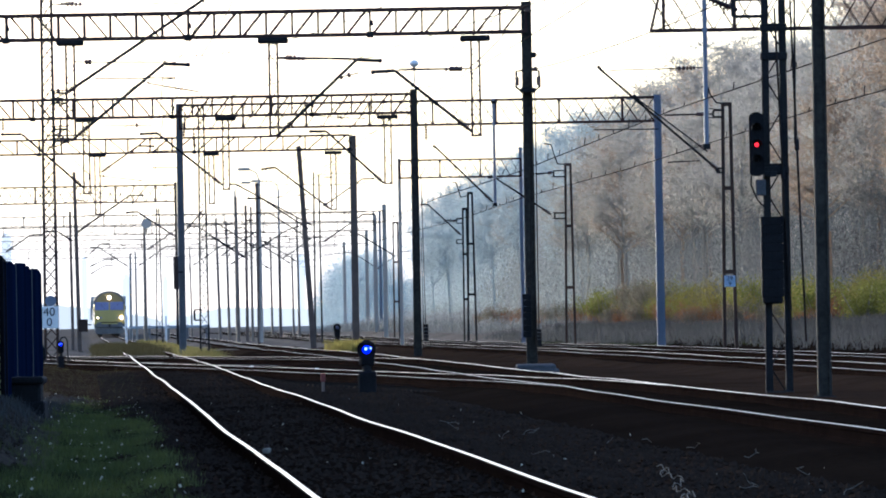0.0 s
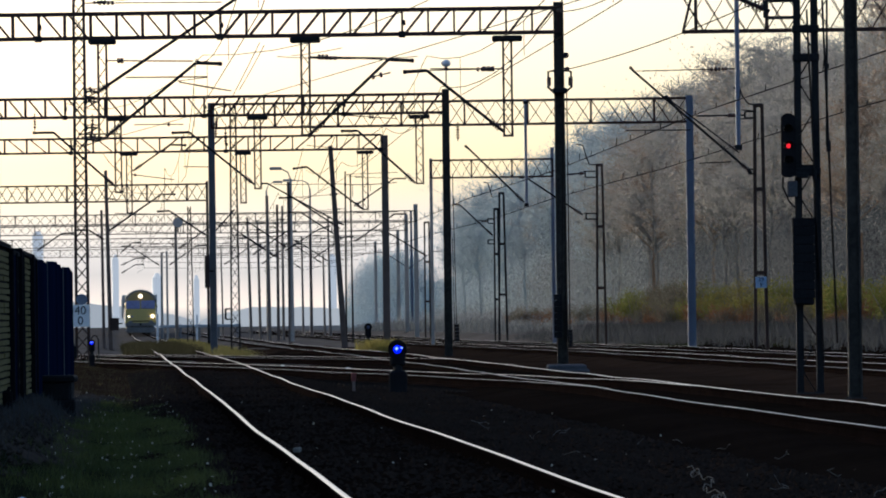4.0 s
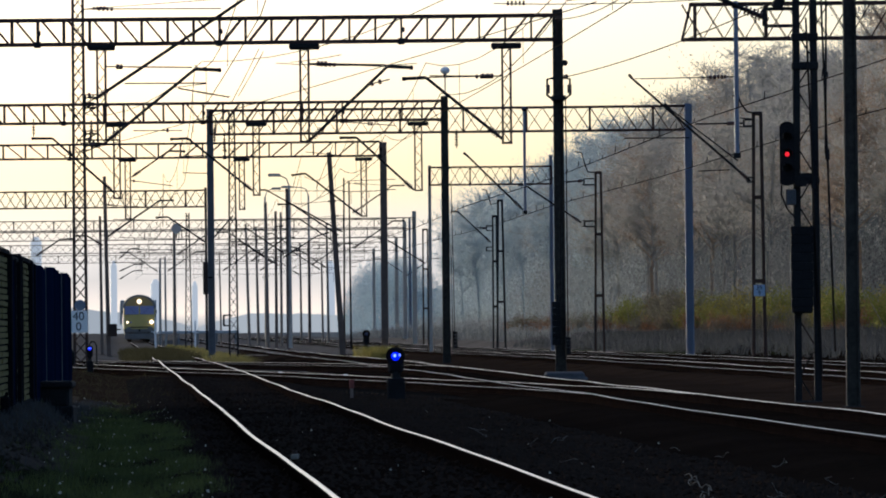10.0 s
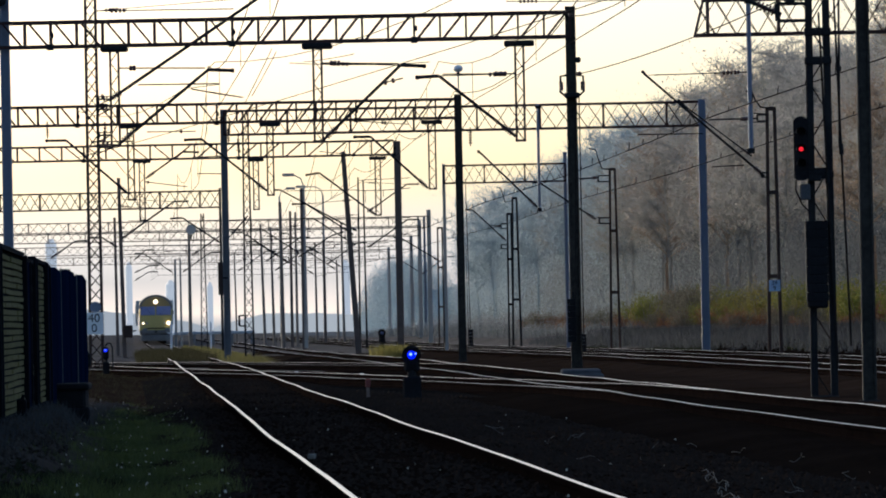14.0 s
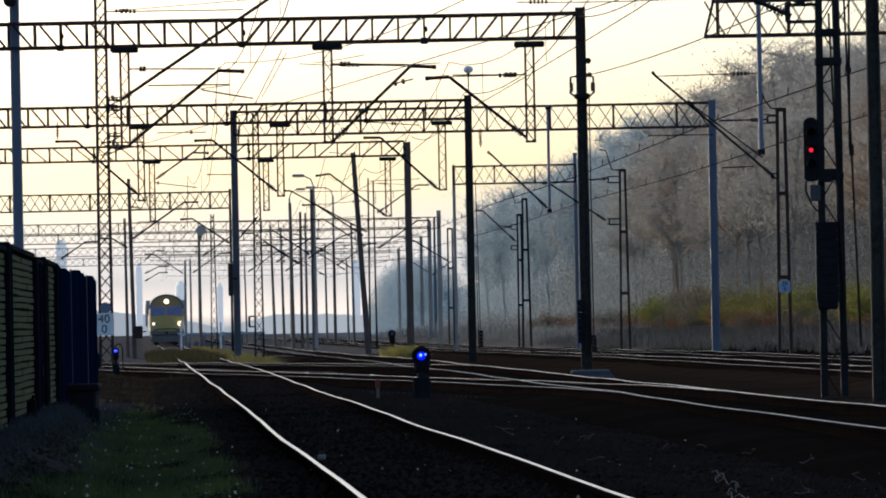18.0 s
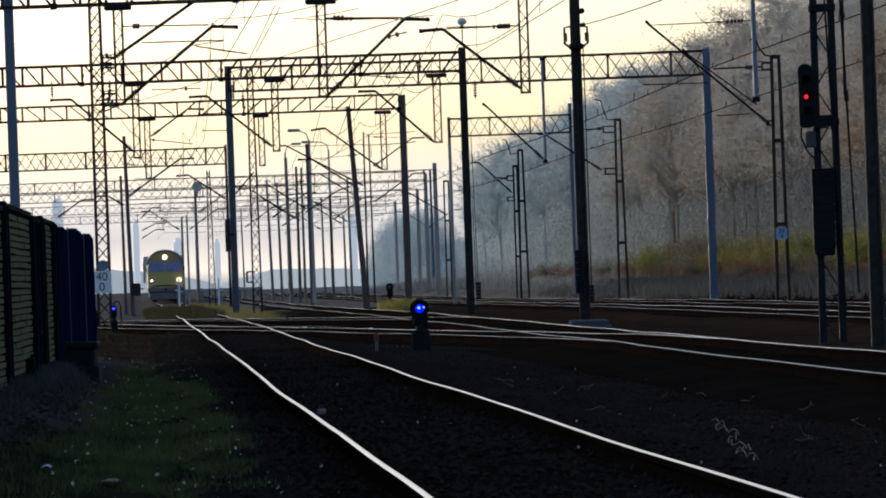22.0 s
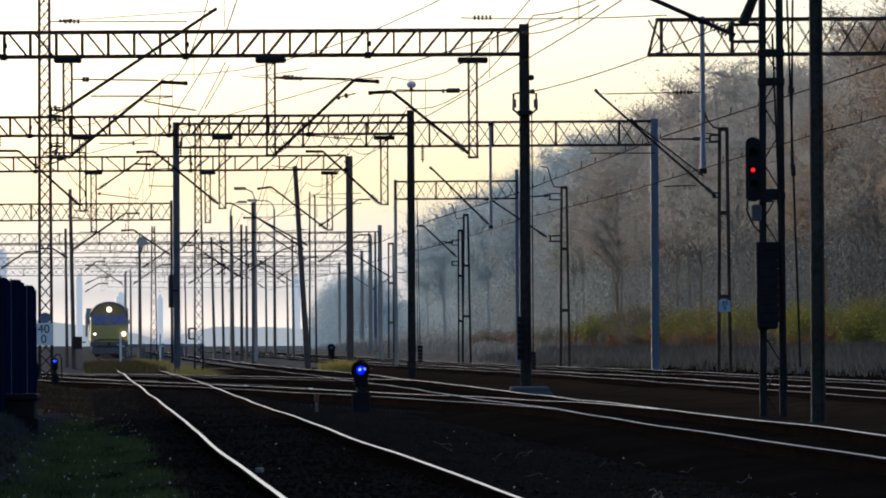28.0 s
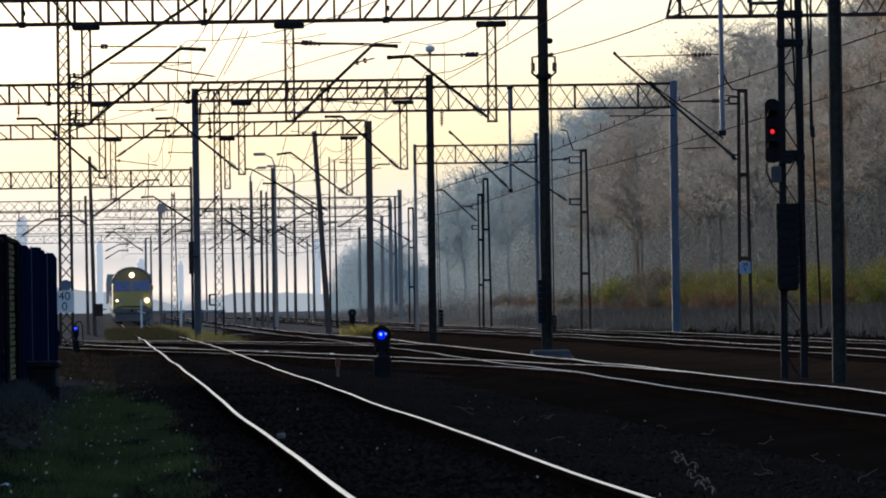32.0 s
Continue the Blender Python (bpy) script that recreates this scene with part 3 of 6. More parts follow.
portal("g7", 280.488, -1.989, 3.256, 6.947, 7.703, 12, "X", TRUSS,
       [(-1.998, 7.791, 0.14, HAZEGALV, PALEM), (3.246, 8.2, 0.15, BLUEGREY, PALEM)], X_LB)
# far beams and masts swap dark steel for hazed, paler materials
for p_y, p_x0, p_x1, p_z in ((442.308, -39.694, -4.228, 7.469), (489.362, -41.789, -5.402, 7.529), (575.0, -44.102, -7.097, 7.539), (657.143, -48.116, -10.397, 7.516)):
    portal("far", p_y, p_x0, p_x1, p_z, p_z + 0.75, 52, "X", HAZECONC,
           [(p_x1, p_z + 1.2, 0.3, HAZEGALV, PALEM), (p_x0, p_z + 1.2, 0.3, HAZEGALV, PALEM)], X_LB)

# drop posts: under each beam
for dp_y, dp_x, dp_zt, dp_zb, dp_w, dp_cap in (
        (149.351, -8.597, 7.433, 5.132, 0.19, 0.62),
        (149.351, -3.92, 7.406, 5.131, 0.19, 0.70),
        (149.351, 0.731, 7.379, 5.053, 0.19, 0.70),
        (209.091, -11.555, 7.514, 5.058, 0.20, 0.66),
        (209.091, -7.063, 7.488, 5.123, 0.20, 0.66),
        (209.091, -1.843, 7.458, 5.22, 0.22, 0.68),
        (250.0, -13.402, 7.435, 5.086, 0.20, 0.66),
        (250.0, -9.01, 7.41, 5.409, 0.20, 0.62),
        (250.0, -4.313, 7.383, 5.099, 0.20, 0.66)):
    drop_post(dp_x, dp_y, dp_zt, dp_zb, dp_w, dp_cap)

# tubular drop posts on the light beams
def drop_tube(x, y, zt, zb, r):
    t = thing("drop_tube", "pale grey tubular drop post clamped to a lattice beam", "drop post", (x, y - 0.12, zb), "drop posts")
    part("tube", Shape().tube((0, 0, 0), (0, 0, zt - zb), r, n=10), BLUEGREY, t)
    part("clamp", Shape().box(-r * 1.6, r * 1.6, -r * 1.4, 0.15, zt - zb - 0.16, zt - zb - 0.06, 0.01), STEEL, t)
    part("bracket", Shape().box(-r * 1.5, r * 1.5, -r * 1.5, r * 1.5, 0.0, 0.12, 0.01), STEEL, t)


drop_tube(5.931, 147.436, 8.177, 4.61, 0.055)
drop_tube(1.667, 221.154, 8.297, 4.641, 0.05)

# cantilevers: plan depth, root, knee, tip, tie (x, z)
for cy, cr, ck, ct, ctie, crad in (
        (179.688, (-10.516, 7.259), (-6.281, 10.035), (-6.234, 10.066), (-10.816, 9.748), 0.045),
        (149.351, (-8.511, 5.184), (-6.437, 6.848), (-5.879, 6.819), None, 0.036),
        (149.351, (-3.822, 5.17), (-2.007, 6.862), (-1.461, 6.833), (-3.812, 6.937), 0.036),
        (149.351, (0.621, 5.17), (-1.125, 6.597), (-1.631, 6.574), (0.63, 6.613), 0.036),
        (97.458, (4.426, 5.436), (3.141, 6.012), (2.887, 6.115), None, 0.034),
        (198.276, (8.387, 5.197), (4.82, 8.358), (4.734, 8.462), (7.925, 8.392), 0.036),
        (198.276, (8.012, 5.82), (5.849, 7.506), (5.815, 7.558), None, 0.022),
        (209.091, (-7.196, 5.287), (-9.26, 6.991), (-9.788, 6.976), None, 0.036),
        (209.091, (-11.669, 5.277), (-13.625, 7.034), (-14.261, 7.038), None, 0.036),
        (209.091, (-1.995, 5.257), (-3.822, 6.96), (-4.332, 6.963), None, 0.036),
        (250.0, (-13.254, 6.716), (-11.814, 7.708), (-11.227, 7.683), None, 0.034),
        (250.0, (-4.413, 5.121), (-6.556, 6.786), (-7.057, 6.724), None, 0.034),
        (287.5, (-12.006, 4.669), (-13.651, 5.804), (-14.151, 5.782), None, 0.034),
        (302.632, (-6.241, 5.278), (-9.783, 7.273), (-10.046, 7.274), None, 0.034),
        (221.154, (1.598, 4.795), (-0.257, 6.633), (-0.372, 6.73), None, 0.032),
        (261.364, (4.227, 4.967), (1.963, 6.503), (1.735, 6.504), None, 0.034),
        (328.571, (0.736, 5.039), (-0.912, 6.62), (-1.255, 6.622), None, 0.034),
        (403.509, (-3.244, 4.778), (-5.621, 6.266), (-5.972, 6.268), None, 0.04),
        (287.5, (-16.557, 4.57), (-17.23, 4.999), (-17.805, 5.003), None, 0.034),
        (319.444, (-21.677, 4.497), (-20.479, 5.296), (-19.84, 5.32), None, 0.034),
        (442.308, (-24.323, 5.655), (-23.551, 6.305), (-23.012, 6.302), None, 0.035),
        (479.167, (-26.355, 5.093), (-25.269, 5.587), (-24.602, 5.583), None, 0.035),
        (522.727, (-28.754, 4.838), (-27.614, 5.513), (-26.932, 5.509), None, 0.035),
        (319.444, (-11.945, 6.386), (-13.062, 5.142), (-13.174, 5.087), None, 0.034),
        (359.375, (-10.7, 4.712), (-8.818, 5.888), (-8.192, 6.072), None, 0.034)):
    cantilever(cy, cr, ck, ct, crad, ctie)


def registration_bracket(y, hook, boxes, rods, label):
    """Hooked top arm, small box frames and their rods on a two-legged mast; points are (x, z)."""
    x0, z0 = hook[0]
    t = thing("registration_bracket", label, "bracket", (x0, y - 0.1, z0), "mast brackets")
    part("hook", Shape().path([Vector((x - x0, 0, z - z0)) for x, z in hook], 0.028, 6), STEEL, t)
    for (xa, za), (xb, zb) in boxes:
        f = Shape().bar((xa - x0, 0, za - z0), (xb - x0, 0, za - z0), 0.045).bar((xa - x0, 0, zb - z0), (xb - x0, 0, zb - z0), 0.045)
        part("frame", f.bar((xb - x0, 0, za - z0), (xb - x0, 0, zb - z0), 0.06), STEEL, t)
    for (xa, za), (xb, zb) in rods:
        part("rod", Shape().path([Vector((xa - x0, 0, za - z0)), Vector((xb - x0, 0, zb - z0))], 0.03, 6), STEEL, t)
        part("insulator", Shape().tube((xa - x0 + (xb - xa) * 0.1, 0, za - z0 + (zb - za) * 0.1), (xa - x0 + (xb - xa) * 0.35, 0, za - z0 + (zb - za) * 0.35), 0.06), INSUL, t)


registration_bracket(261.364, ((4.83, 6.964), (4.512, 6.989), (4.4, 7.285), (4.266, 7.763), (3.994, 7.81)), (((4.828, 6.714), (4.349, 6.467)), ((4.818, 5.009), (4.362, 4.784))), (((4.351, 6.648), (3.645, 6.584)),), "dark hooked bracket on a two-legged mast by the bank")
registration_bracket(328.571, ((1.09, 7.037), (0.747, 6.953), (0.523, 7.698), (0.323, 7.727)), (((0.855, 5.895), (0.511, 5.64)), ((0.849, 4.809), (0.505, 4.611))), (((0.512, 5.754), (-0.002, 5.814)),), "dark hooked bracket on a two-legged mast by the bank")
registration_bracket(198.276, ((8.538, 7.266), (8.297, 7.302), (8.126, 7.528), (8.025, 7.821), (7.852, 7.788)), (((8.503, 7.06), (8.191, 6.872)), ((8.492, 5.3), (8.284, 5.163))), (((8.192, 6.958), (6.708, 6.949)),), "dark hooked bracket on a two-legged mast by the bank")

# ---- free-standing masts ----
LATL = "slender lattice catenary mast with crossed bars"
fence_mast = lattice_mast("lattice_mast", -10.969, 179.688, 0.104, 11.282, 0.34, 0.27, RUSTY, LATL + " beside the fence", 30, 0.3, 0.062)
lattice_mast("lattice_mast", -8.454, 225.49, -0.031, 8.362, 0.30, 0.18, STEEL, LATL, 22, 0.25, 0.05)
lattice_mast("lattice_mast", -15.021, 338.235, -0.043, 6.87, 0.34, 0.14, STEEL, LATL, 14, 0.2, 0.05)
frame_mast("frame_mast", 8.603, 198.276, 0.368, 7.301, 0.36, 0.22, RUSTY, "two-legged rusty catenary mast before the wooded bank")
frame_mast("frame_mast", 4.925, 261.364, 0.599, 7.009, 0.36, 0.20, RUSTY, "two-legged rusty catenary mast before the wooded bank", leg=0.09)
frame_mast("frame_mast", 1.216, 328.571, 0.607, 7.208, 0.42, 0.20, STEEL, "two-legged rusty catenary mast before the wooded bank", leg=0.10)
frame_mast("frame_mast", 0.901, 319.444, 0.561, 6.257, 0.22, 0.18, STEEL, "two-legged rusty catenary mast before the wooded bank", leg=0.08)
frame_mast("frame_mast", -3.177, 403.509, 0.497, 6.883, 0.32, 0.28, RUSTY, "two-legged rusty catenary mast before the wooded bank", leg=0.1)
column("plain_mast", 5.271, 91.27, -0.043, 6.111, 0.19, 0.17, MASTD, "plain dark steel catenary mast standing in ballast")
# most far masts take paler materials as painted haze
# x, y, lean of the top, height of the top, width, material
for mx, my, mlean, mtop, mwid, mmat in (
    (-6.189, 298.70, -0.548, 8.888, 0.270, WEATHERED),
    (-10.782, 370.97, -0.016, 8.770, 0.200, WEATHERED),
    (-12.374, 383.33, -0.055, 8.239, 0.260, HAZECONC),
    (-16.306, 287.50, -0.136, 7.621, 0.180, WEATHERED),
    (-17.480, 302.63, -0.047, 6.133, 0.140, WEATHERED),
    (-17.262, 370.97, -0.001, 6.354, 0.220, HAZECONC),
    (-14.400, 410.71, -0.175, 7.413, 0.200, HAZECONC),
    (-13.155, 425.93, 0.008, 8.458, 0.200, WEATHERED),
    (-13.315, 442.31, 0.008, 8.669, 0.200, HAZECONC),
    (-11.392, 442.31, -0.040, 6.735, 0.200, WEATHERED),
    (-11.381, 479.17, -0.053, 5.757, 0.180, HAZECONC),
    (-10.527, 460.00, -0.076, 8.161, 0.200, HAZECONC),
    (-16.131, 479.17, -0.124, 8.286, 0.220, HAZECONC),
    (-6.918, 338.24, 0.047, 8.588, 0.100, STEEL),
    (-6.764, 348.48, -0.043, 8.667, 0.100, STEEL),
    (-5.625, 547.62, 0.006, 9.933, 0.240, BLUEGREY),
    (-6.101, 547.62, -0.042, 9.936, 0.180, HAZEGALV),
    (-14.142, 522.73, -0.052, 7.573, 0.200, HAZECONC),
    (-18.881, 479.17, -0.091, 6.426, 0.140, HAZECONC),
    (-23.380, 479.17, 0.030, 6.034, 0.200, HAZEGALV),
    (-22.964, 479.17, -0.011, 6.116, 0.160, HAZEGALV),):
    column("plain_mast", mx, my, ground_z(mx, my) - 0.05, mtop, mwid, mwid * 0.7, mmat, "weathered " + {STEEL: "dark steel", WEATHERED: "brown steel", HAZECONC: "concrete", HAZEGALV: "galvanised", BLUEGREY: "blue painted"}[mmat] + " mast in the far yard", lean=mlean, round_=mmat == HAZECONC)
    if my > 280:
        side = 1 if int(my * 7 + mx * 3) % 2 else -1
        zr = 5.3 + grade(my)
        for lift in (0.0, 1.9) if int(my) % 3 == 0 else (0.0,):
            cantilever(my - 0.2, (mx + side * 0.15, zr + lift), (mx + side * 2.3, zr + lift + 1.45), (mx + side * 2.9, zr + lift + 1.45), 0.035, (mx, zr + lift + 1.6))



# ---- masts with lamps ----
def globe_lamp(x, y, z0, z1):
    t = thing("mast_head_lamp", "round white floodlight on a thin stem above a mast", "lamp", (x, y, z0))
    part("stem", Shape().tube((0, 0, 0), (0, 0, z1 - z0 - 0.15), 0.025), HAZEGALV, t)
    part("globe", Shape().ball((0, 0, z1 - z0), 0.16, 8, 12, 0.75), WHITE, t)
    part("collar", Shape().tube((0, 0, z1 - z0 - 0.2), (0, 0, z1 - z0 - 0.1), 0.05), STEEL, t)


globe_lamp(-0.957, 209.091, 8.253, 9.09)


# ---- signals ----
def signal_mast():
    """The lattice mast with the red colour-light signal, tensioning weights and cables."""
    y = 97.458
    x = 4.953
    z0, z1 = ground_z(x, y) - 0.05, 6.553
    t = frame_mast("signal_mast", x, y, z0, z1, 0.30, 0.25, STEEL, "dark two-legged mast carrying a signal and tensioning gear", 2, 0.105)
    for i in range(16):
        s = 1 if i % 2 else -1
        h = (z1 - z0) / 16
        part("brace", Shape().bar((-s * 0.13, 0.05, i * h), (s * 0.13, 0.05, (i + 1) * h), 0.03, 0.02), STEEL, t)
    part("tension_weight", Shape().box(-0.24, 0.07, -0.25, -0.05, 1.016 - z0, 2.296 - z0, 0.03), BLACK, t, "dark iron tension weight core")
    for i in range(9):
        zz = 1.016 - z0 + 0.1 + i * 0.135
        part("weight", Shape().box(-0.25, 0.08, -0.26, -0.04, zz, zz + 0.126, 0.006), BLACK, t)
    for zz in (5.161 - z0, 4.729 - z0, 3.016 - z0):
        part("bracket", Shape().box(-0.2, 0.2, -0.1, 0.1, zz - 0.06, zz + 0.06, 0.015), STEEL, t)
    arm = Shape()
    for zz in (5.589 - z0, 5.334 - z0):
        arm.bar((-0.6, 0, zz), (-0.1, 0, zz), 0.05)
    arm.bar((-0.6, 0, 5.334 - z0), (-0.6, 0, 5.589 - z0), 0.06)
    part("side_frame", arm, STEEL, t)
    part("anchor_block", Shape().tube((-0.42, 0, 5.60 - z0), (-0.25, 0, 6.0 - z0), 0.085, 0.07, 10), STEEL, t, "slanting dark anchor block")
    # the signal head
    sx, sz = 4.659 - x, 3.399 - z0
    s = thing("colour_light_signal", "black colour-light signal head showing red, bolted to a mast", "railway signal", (x + sx, y - 0.25, z0 + sz))
    sh = Shape()
    n = 14
    vs = []
    for yy in (-0.06, 0.0):
        for i in range(n):
            a = math.pi * i / (n - 1)
            vs.append((0.11 * math.cos(a), yy, 0.40 + 0.09 * math.sin(a)))
        for i in range(n):
            a = math.pi + math.pi * i / (n - 1)
            vs.append((0.11 * math.cos(a), yy, -0.42 + 0.05 * math.sin(a)))
    m = 2 * n
    sh.add(vs, [tuple(range(m)), tuple(range(m, 2 * m))[::-1]] + [(i, m + i, m + (i + 1) % m, (i + 1) % m) for i in range(m)])
    part("backboard", sh, BLACK, s)
    part("housing", Shape().box(-0.09, 0.09, 0.0, 0.16, -0.38, 0.40, 0.02), BLACK, s)
    for i, zz in enumerate((0.25, 0.0, -0.22)):
        hood = Shape()
        for k in range(9):
            a, b = math.radians(-20 + k * 24), math.radians(-20 + (k + 1) * 24)
            hood.add([(0.075 * math.cos(a), -0.06, zz + 0.075 * math.sin(a)), (0.075 * math.cos(b), -0.06, zz + 0.075 * math.sin(b)), (0.075 * math.cos(b), -0.2, zz + 0.075 * math.sin(b)), (0.075 * math.cos(a), -0.2, zz + 0.075 * math.sin(a))], [(0, 1, 2, 3)])
        part("hood", hood, BLACK, s)
        part("lens", Shape().ball((0.0, -0.062, zz), 0.034, 6, 10), LAMP_RED if i == 1 else BLACK, s, "glowing red lens" if i == 1 else "dark unlit lens")
    part("bracket", Shape().box(0.1, 0.3, 0.0, 0.2, -0.48, -0.40, 0.01), STEEL, s)
    part("junction_box", Shape().box(-0.02, 0.13, 0.0, 0.12, -0.76, -0.52, 0.015), SLABC, s, "grey junction box")
    part("cable", Shape().path([(-0.08, 0.05, -0.46), (-0.09, 0.05, -0.6), (0.0, 0.05, -0.82), (0.12, 0.05, -0.95)], 0.014, 6), BLACK, s)
    # tension cables
    for xa, za, xb, zb in ((5.193, 5.958, 5.36, 0.445), (4.969, 5.45, 5.155, 0.108), (5.244, 3.413, 5.278, 5.957)):
        c = thing("tension_cable", "thin steel tension cable stretched beside the signal mast", "cable", (xa, y - 0.1, za), "tension cables")
        part("strand", Shape().path([(0, 0, 0), (xb - xa, 0, zb - za)], 0.016, 6), WIRE, c)
        part("turnbuckle", Shape().tube(((xb - xa) * 0.45, 0, (zb - za) * 0.45), ((xb - xa) * 0.48, 0, (zb - za) * 0.48), 0.035), STEEL, c)


signal_mast()


def dwarf_signal(x, y, h, w, lit, label):
    t = thing("dwarf_signal", label, "railway signal", (x, y, ground_z(x, y)), "ground signals")
    part("pedestal", Shape().box(-w * 0.5, w * 0.5, -w * 0.4, w * 0.4, -0.15, h * 0.42, 0.03), BLACK, t, "black pedestal")
    part("post", Shape().tube((0, 0, h * 0.4), (0, 0, h * 0.55), w * 0.25), STEEL, t)
    part("case", Shape().box(-w * 0.42, w * 0.42, -0.08, 0.12, h * 0.5, h * 0.92, 0.04), BLACK, t)
    sh = Shape().tube((0, -0.1, h * 0.82), (0, -0.085, h * 0.82), w * 0.52, n=18)
    part("backboard", sh, BLACK, t)
    hood = Shape()
    for k in range(10):
        a, b = math.radians(-30 + k * 24), math.radians(-30 + (k + 1) * 24)
        r = w * 0.36
        hood.add([(r * math.cos(a), -0.1, h * 0.82 + r * math.sin(a)), (r * math.cos(b), -0.1, h * 0.82 + r * math.sin(b)), (r * math.cos(b), -0.25, h * 0.82 + r * math.sin(b)), (r * math.cos(a), -0.25, h * 0.82 + r * math.sin(a))], [(0, 1, 2, 3)])
    part("hood", hood, BLACK, t)
    lens = part("lens", Shape().ball((0, -0.1, h * 0.82), w * 0.23, 8, 14), LAMP_BLUE if lit else GLASS, t, "glowing blue lens" if lit else "dark lens")
    if lit:
        part("lamp_core", Shape().ball((-0.01, -0.1 - w * 0.2, h * 0.835), w * 0.085, 6, 12).ball((0.07 * w / 0.3, -0.1 - w * 0.16, h * 0.845), w * 0.055, 6, 12), LAMP_CORE, lens, "bright blue-white lamp core")
    part("visor", Shape().box(-w * 0.4, w * 0.4, -0.28, -0.09, h * 0.82 + w * 0.33, h * 0.82 + w * 0.38, 0.006), BLACK, t)


dwarf_signal(-1.33, 105.381, 0.86, 0.30, True, "small ground signal with a glowing blue light between tracks")
dwarf_signal(-9.802, 164.286, 0.72, 0.17, True, "small ground signal with a faint blue light by the fence")
dwarf_signal(-4.468, 261.364, 1.2, 0.3, False, "unlit dark ground signal far down the yard")


def marker_post(x, y, h, w, label, top):
    t = thing("marker_post", label, "marker post", (x, y, ground_z(x, y) - 0.02), "marker posts")
    part("stake", Shape().box(-w / 2, w / 2, -w / 2, w / 2, -0.1, h, 0.008), WEATHERED, t)
    part("cap", Shape().box(-w * 0.8, w * 0.8, -w * 0.8, w * 0.8, h - 0.13, h + 0.01, 0.01), top, t)


marker_post(-2.067, 106.516, 0.34, 0.05, "short fouling-point marker post with a red top", REDP)
marker_post(-4.85, 159.722, 0.12, 0.06, "low pale clearance marker in ballast", WHITE)
marker_post(-2.918, 143.75, 0.14, 0.06, "low pale clearance marker in ballast", WHITE)


# ---- distance plates ----
def text_part(body, size, x, z, y, parent, material):
    cu = bpy.data.curves.new("digits", "FONT")
    cu.body, cu.size, cu.align_x, cu.extrude = body, size, "CENTER", 0.002
    tmp = new("digits", cu)
    dg = bpy.context.evaluated_depsgraph_get()
    me = bpy.data.meshes.new_from_object(tmp.evaluated_get(dg))
    bpy.data.objects.remove(tmp)
    me.materials.clear()
    me.materials.append(material)
    ob = new("digits", me)
    ob.parent = parent
    ob.matrix_basis = pose(x, y, z, 90, 0, 0)
    return ob


def distance_plate(x, y, z, w, h, top, low, material, label):
    t = thing("distance_plate", label, "sign", (x, y, z), "distance plates")
    part("plate", Shape().box(-w / 2, w / 2, -0.015, 0.015, -h / 2, h / 2, 0.006), material, t)
    text_part(top, h * 0.55, 0, h * 0.07, -0.02, t, BLACK)
    text_part(low, h * 0.55, 0, -h * 0.40, -0.02, t, BLACK)
    for s in (-1, 1):
        part("bracket", Shape().box(s * w * 0.3 - 0.02, s * w * 0.3 + 0.02, 0.015, 0.2, -0.03, 0.03, 0.004), STEEL, t)


distance_plate(-10.999, 179.688 - 0.4, 1.088, 0.5, 0.60, "40", "0", WHITE, "white kilometre plate with black figures on the lattice mast")
distance_plate(8.608, 198.276 - 0.2, 1.85, 0.34, 0.34, "39", "9", LBLUE, "pale blue kilometre plate on a two-legged mast")


# ---- fence ----
def fence_x(y):
    return track_x(-0.66 - 0.0155 * (92 - y), y)


def olive_panel(y, L, dark, top):
    """A dark post and sheet, then slats; dark: the length of the sheet."""
    x = fence_x(y)
    z0 = ground_z(x, y) - 0.03
    t = thing("slatted_fence_panel", "olive slatted fence panel between dark posts", "fence panel", group="fence panels")
    t.matrix_basis = pose(x, y, z0, 0, 0, -math.degrees(math.atan2(fence_x(y + L) - x, L)))
    top = top - z0 + 0.02 * noise.noise((y * 0.4, 4, 1))
    z = 0.10
    while z < top - 0.04 and L - dark > 0.3:
        zs = [z + random.uniform(-0.006, 0.006) for _ in range(5)]
        ys = [dark + (L - 0.03 - dark) * i / 4 for i in range(5)]
        sl = Shape()
        for i in range(4):
            sl.bar((random.uniform(-0.006, 0.006), ys[i], zs[i]), (random.uniform(-0.006, 0.006), ys[i + 1], zs[i + 1]), 0.02, 0.044)
        part("slat", sl, SLAT, t)
        z += 0.062
    # added sheet, not a known part: keeps the slat gaps dark
    part("backing", Shape().box(-0.035, -0.015, dark, L - 0.03, 0.06, top - 0.03, 0.004), POSTDARK, t, "added dark sheet that blocks light through the slat gaps")
    part("post", Shape().box(-0.06, 0.06, -0.06, 0.08, -0.2, top + 0.03, 0.012), POSTDARK, t, "dark square post")
    part("dark_sheet", Shape().box(-0.02, 0.03, 0.09, dark - 0.1, 0.02, top - 0.01, 0.008), BLUEFENCE, t, "dark blue blank sheet")
    part("middle_post", Shape().box(-0.05, 0.05, dark - 0.09, dark + 0.01, -0.2, top, 0.012), POSTDARK, t)
    part("plinth", Shape().box(-0.05, 0.05, 0.08, L - 0.02, -0.2, 0.08, 0.012), DIRTY, t, "grimy concrete plinth board")
    part("top_rail", Shape().bar((0, 0.05, top), (0, L, top - 0.01), 0.07, 0.045), POSTDARK, t)


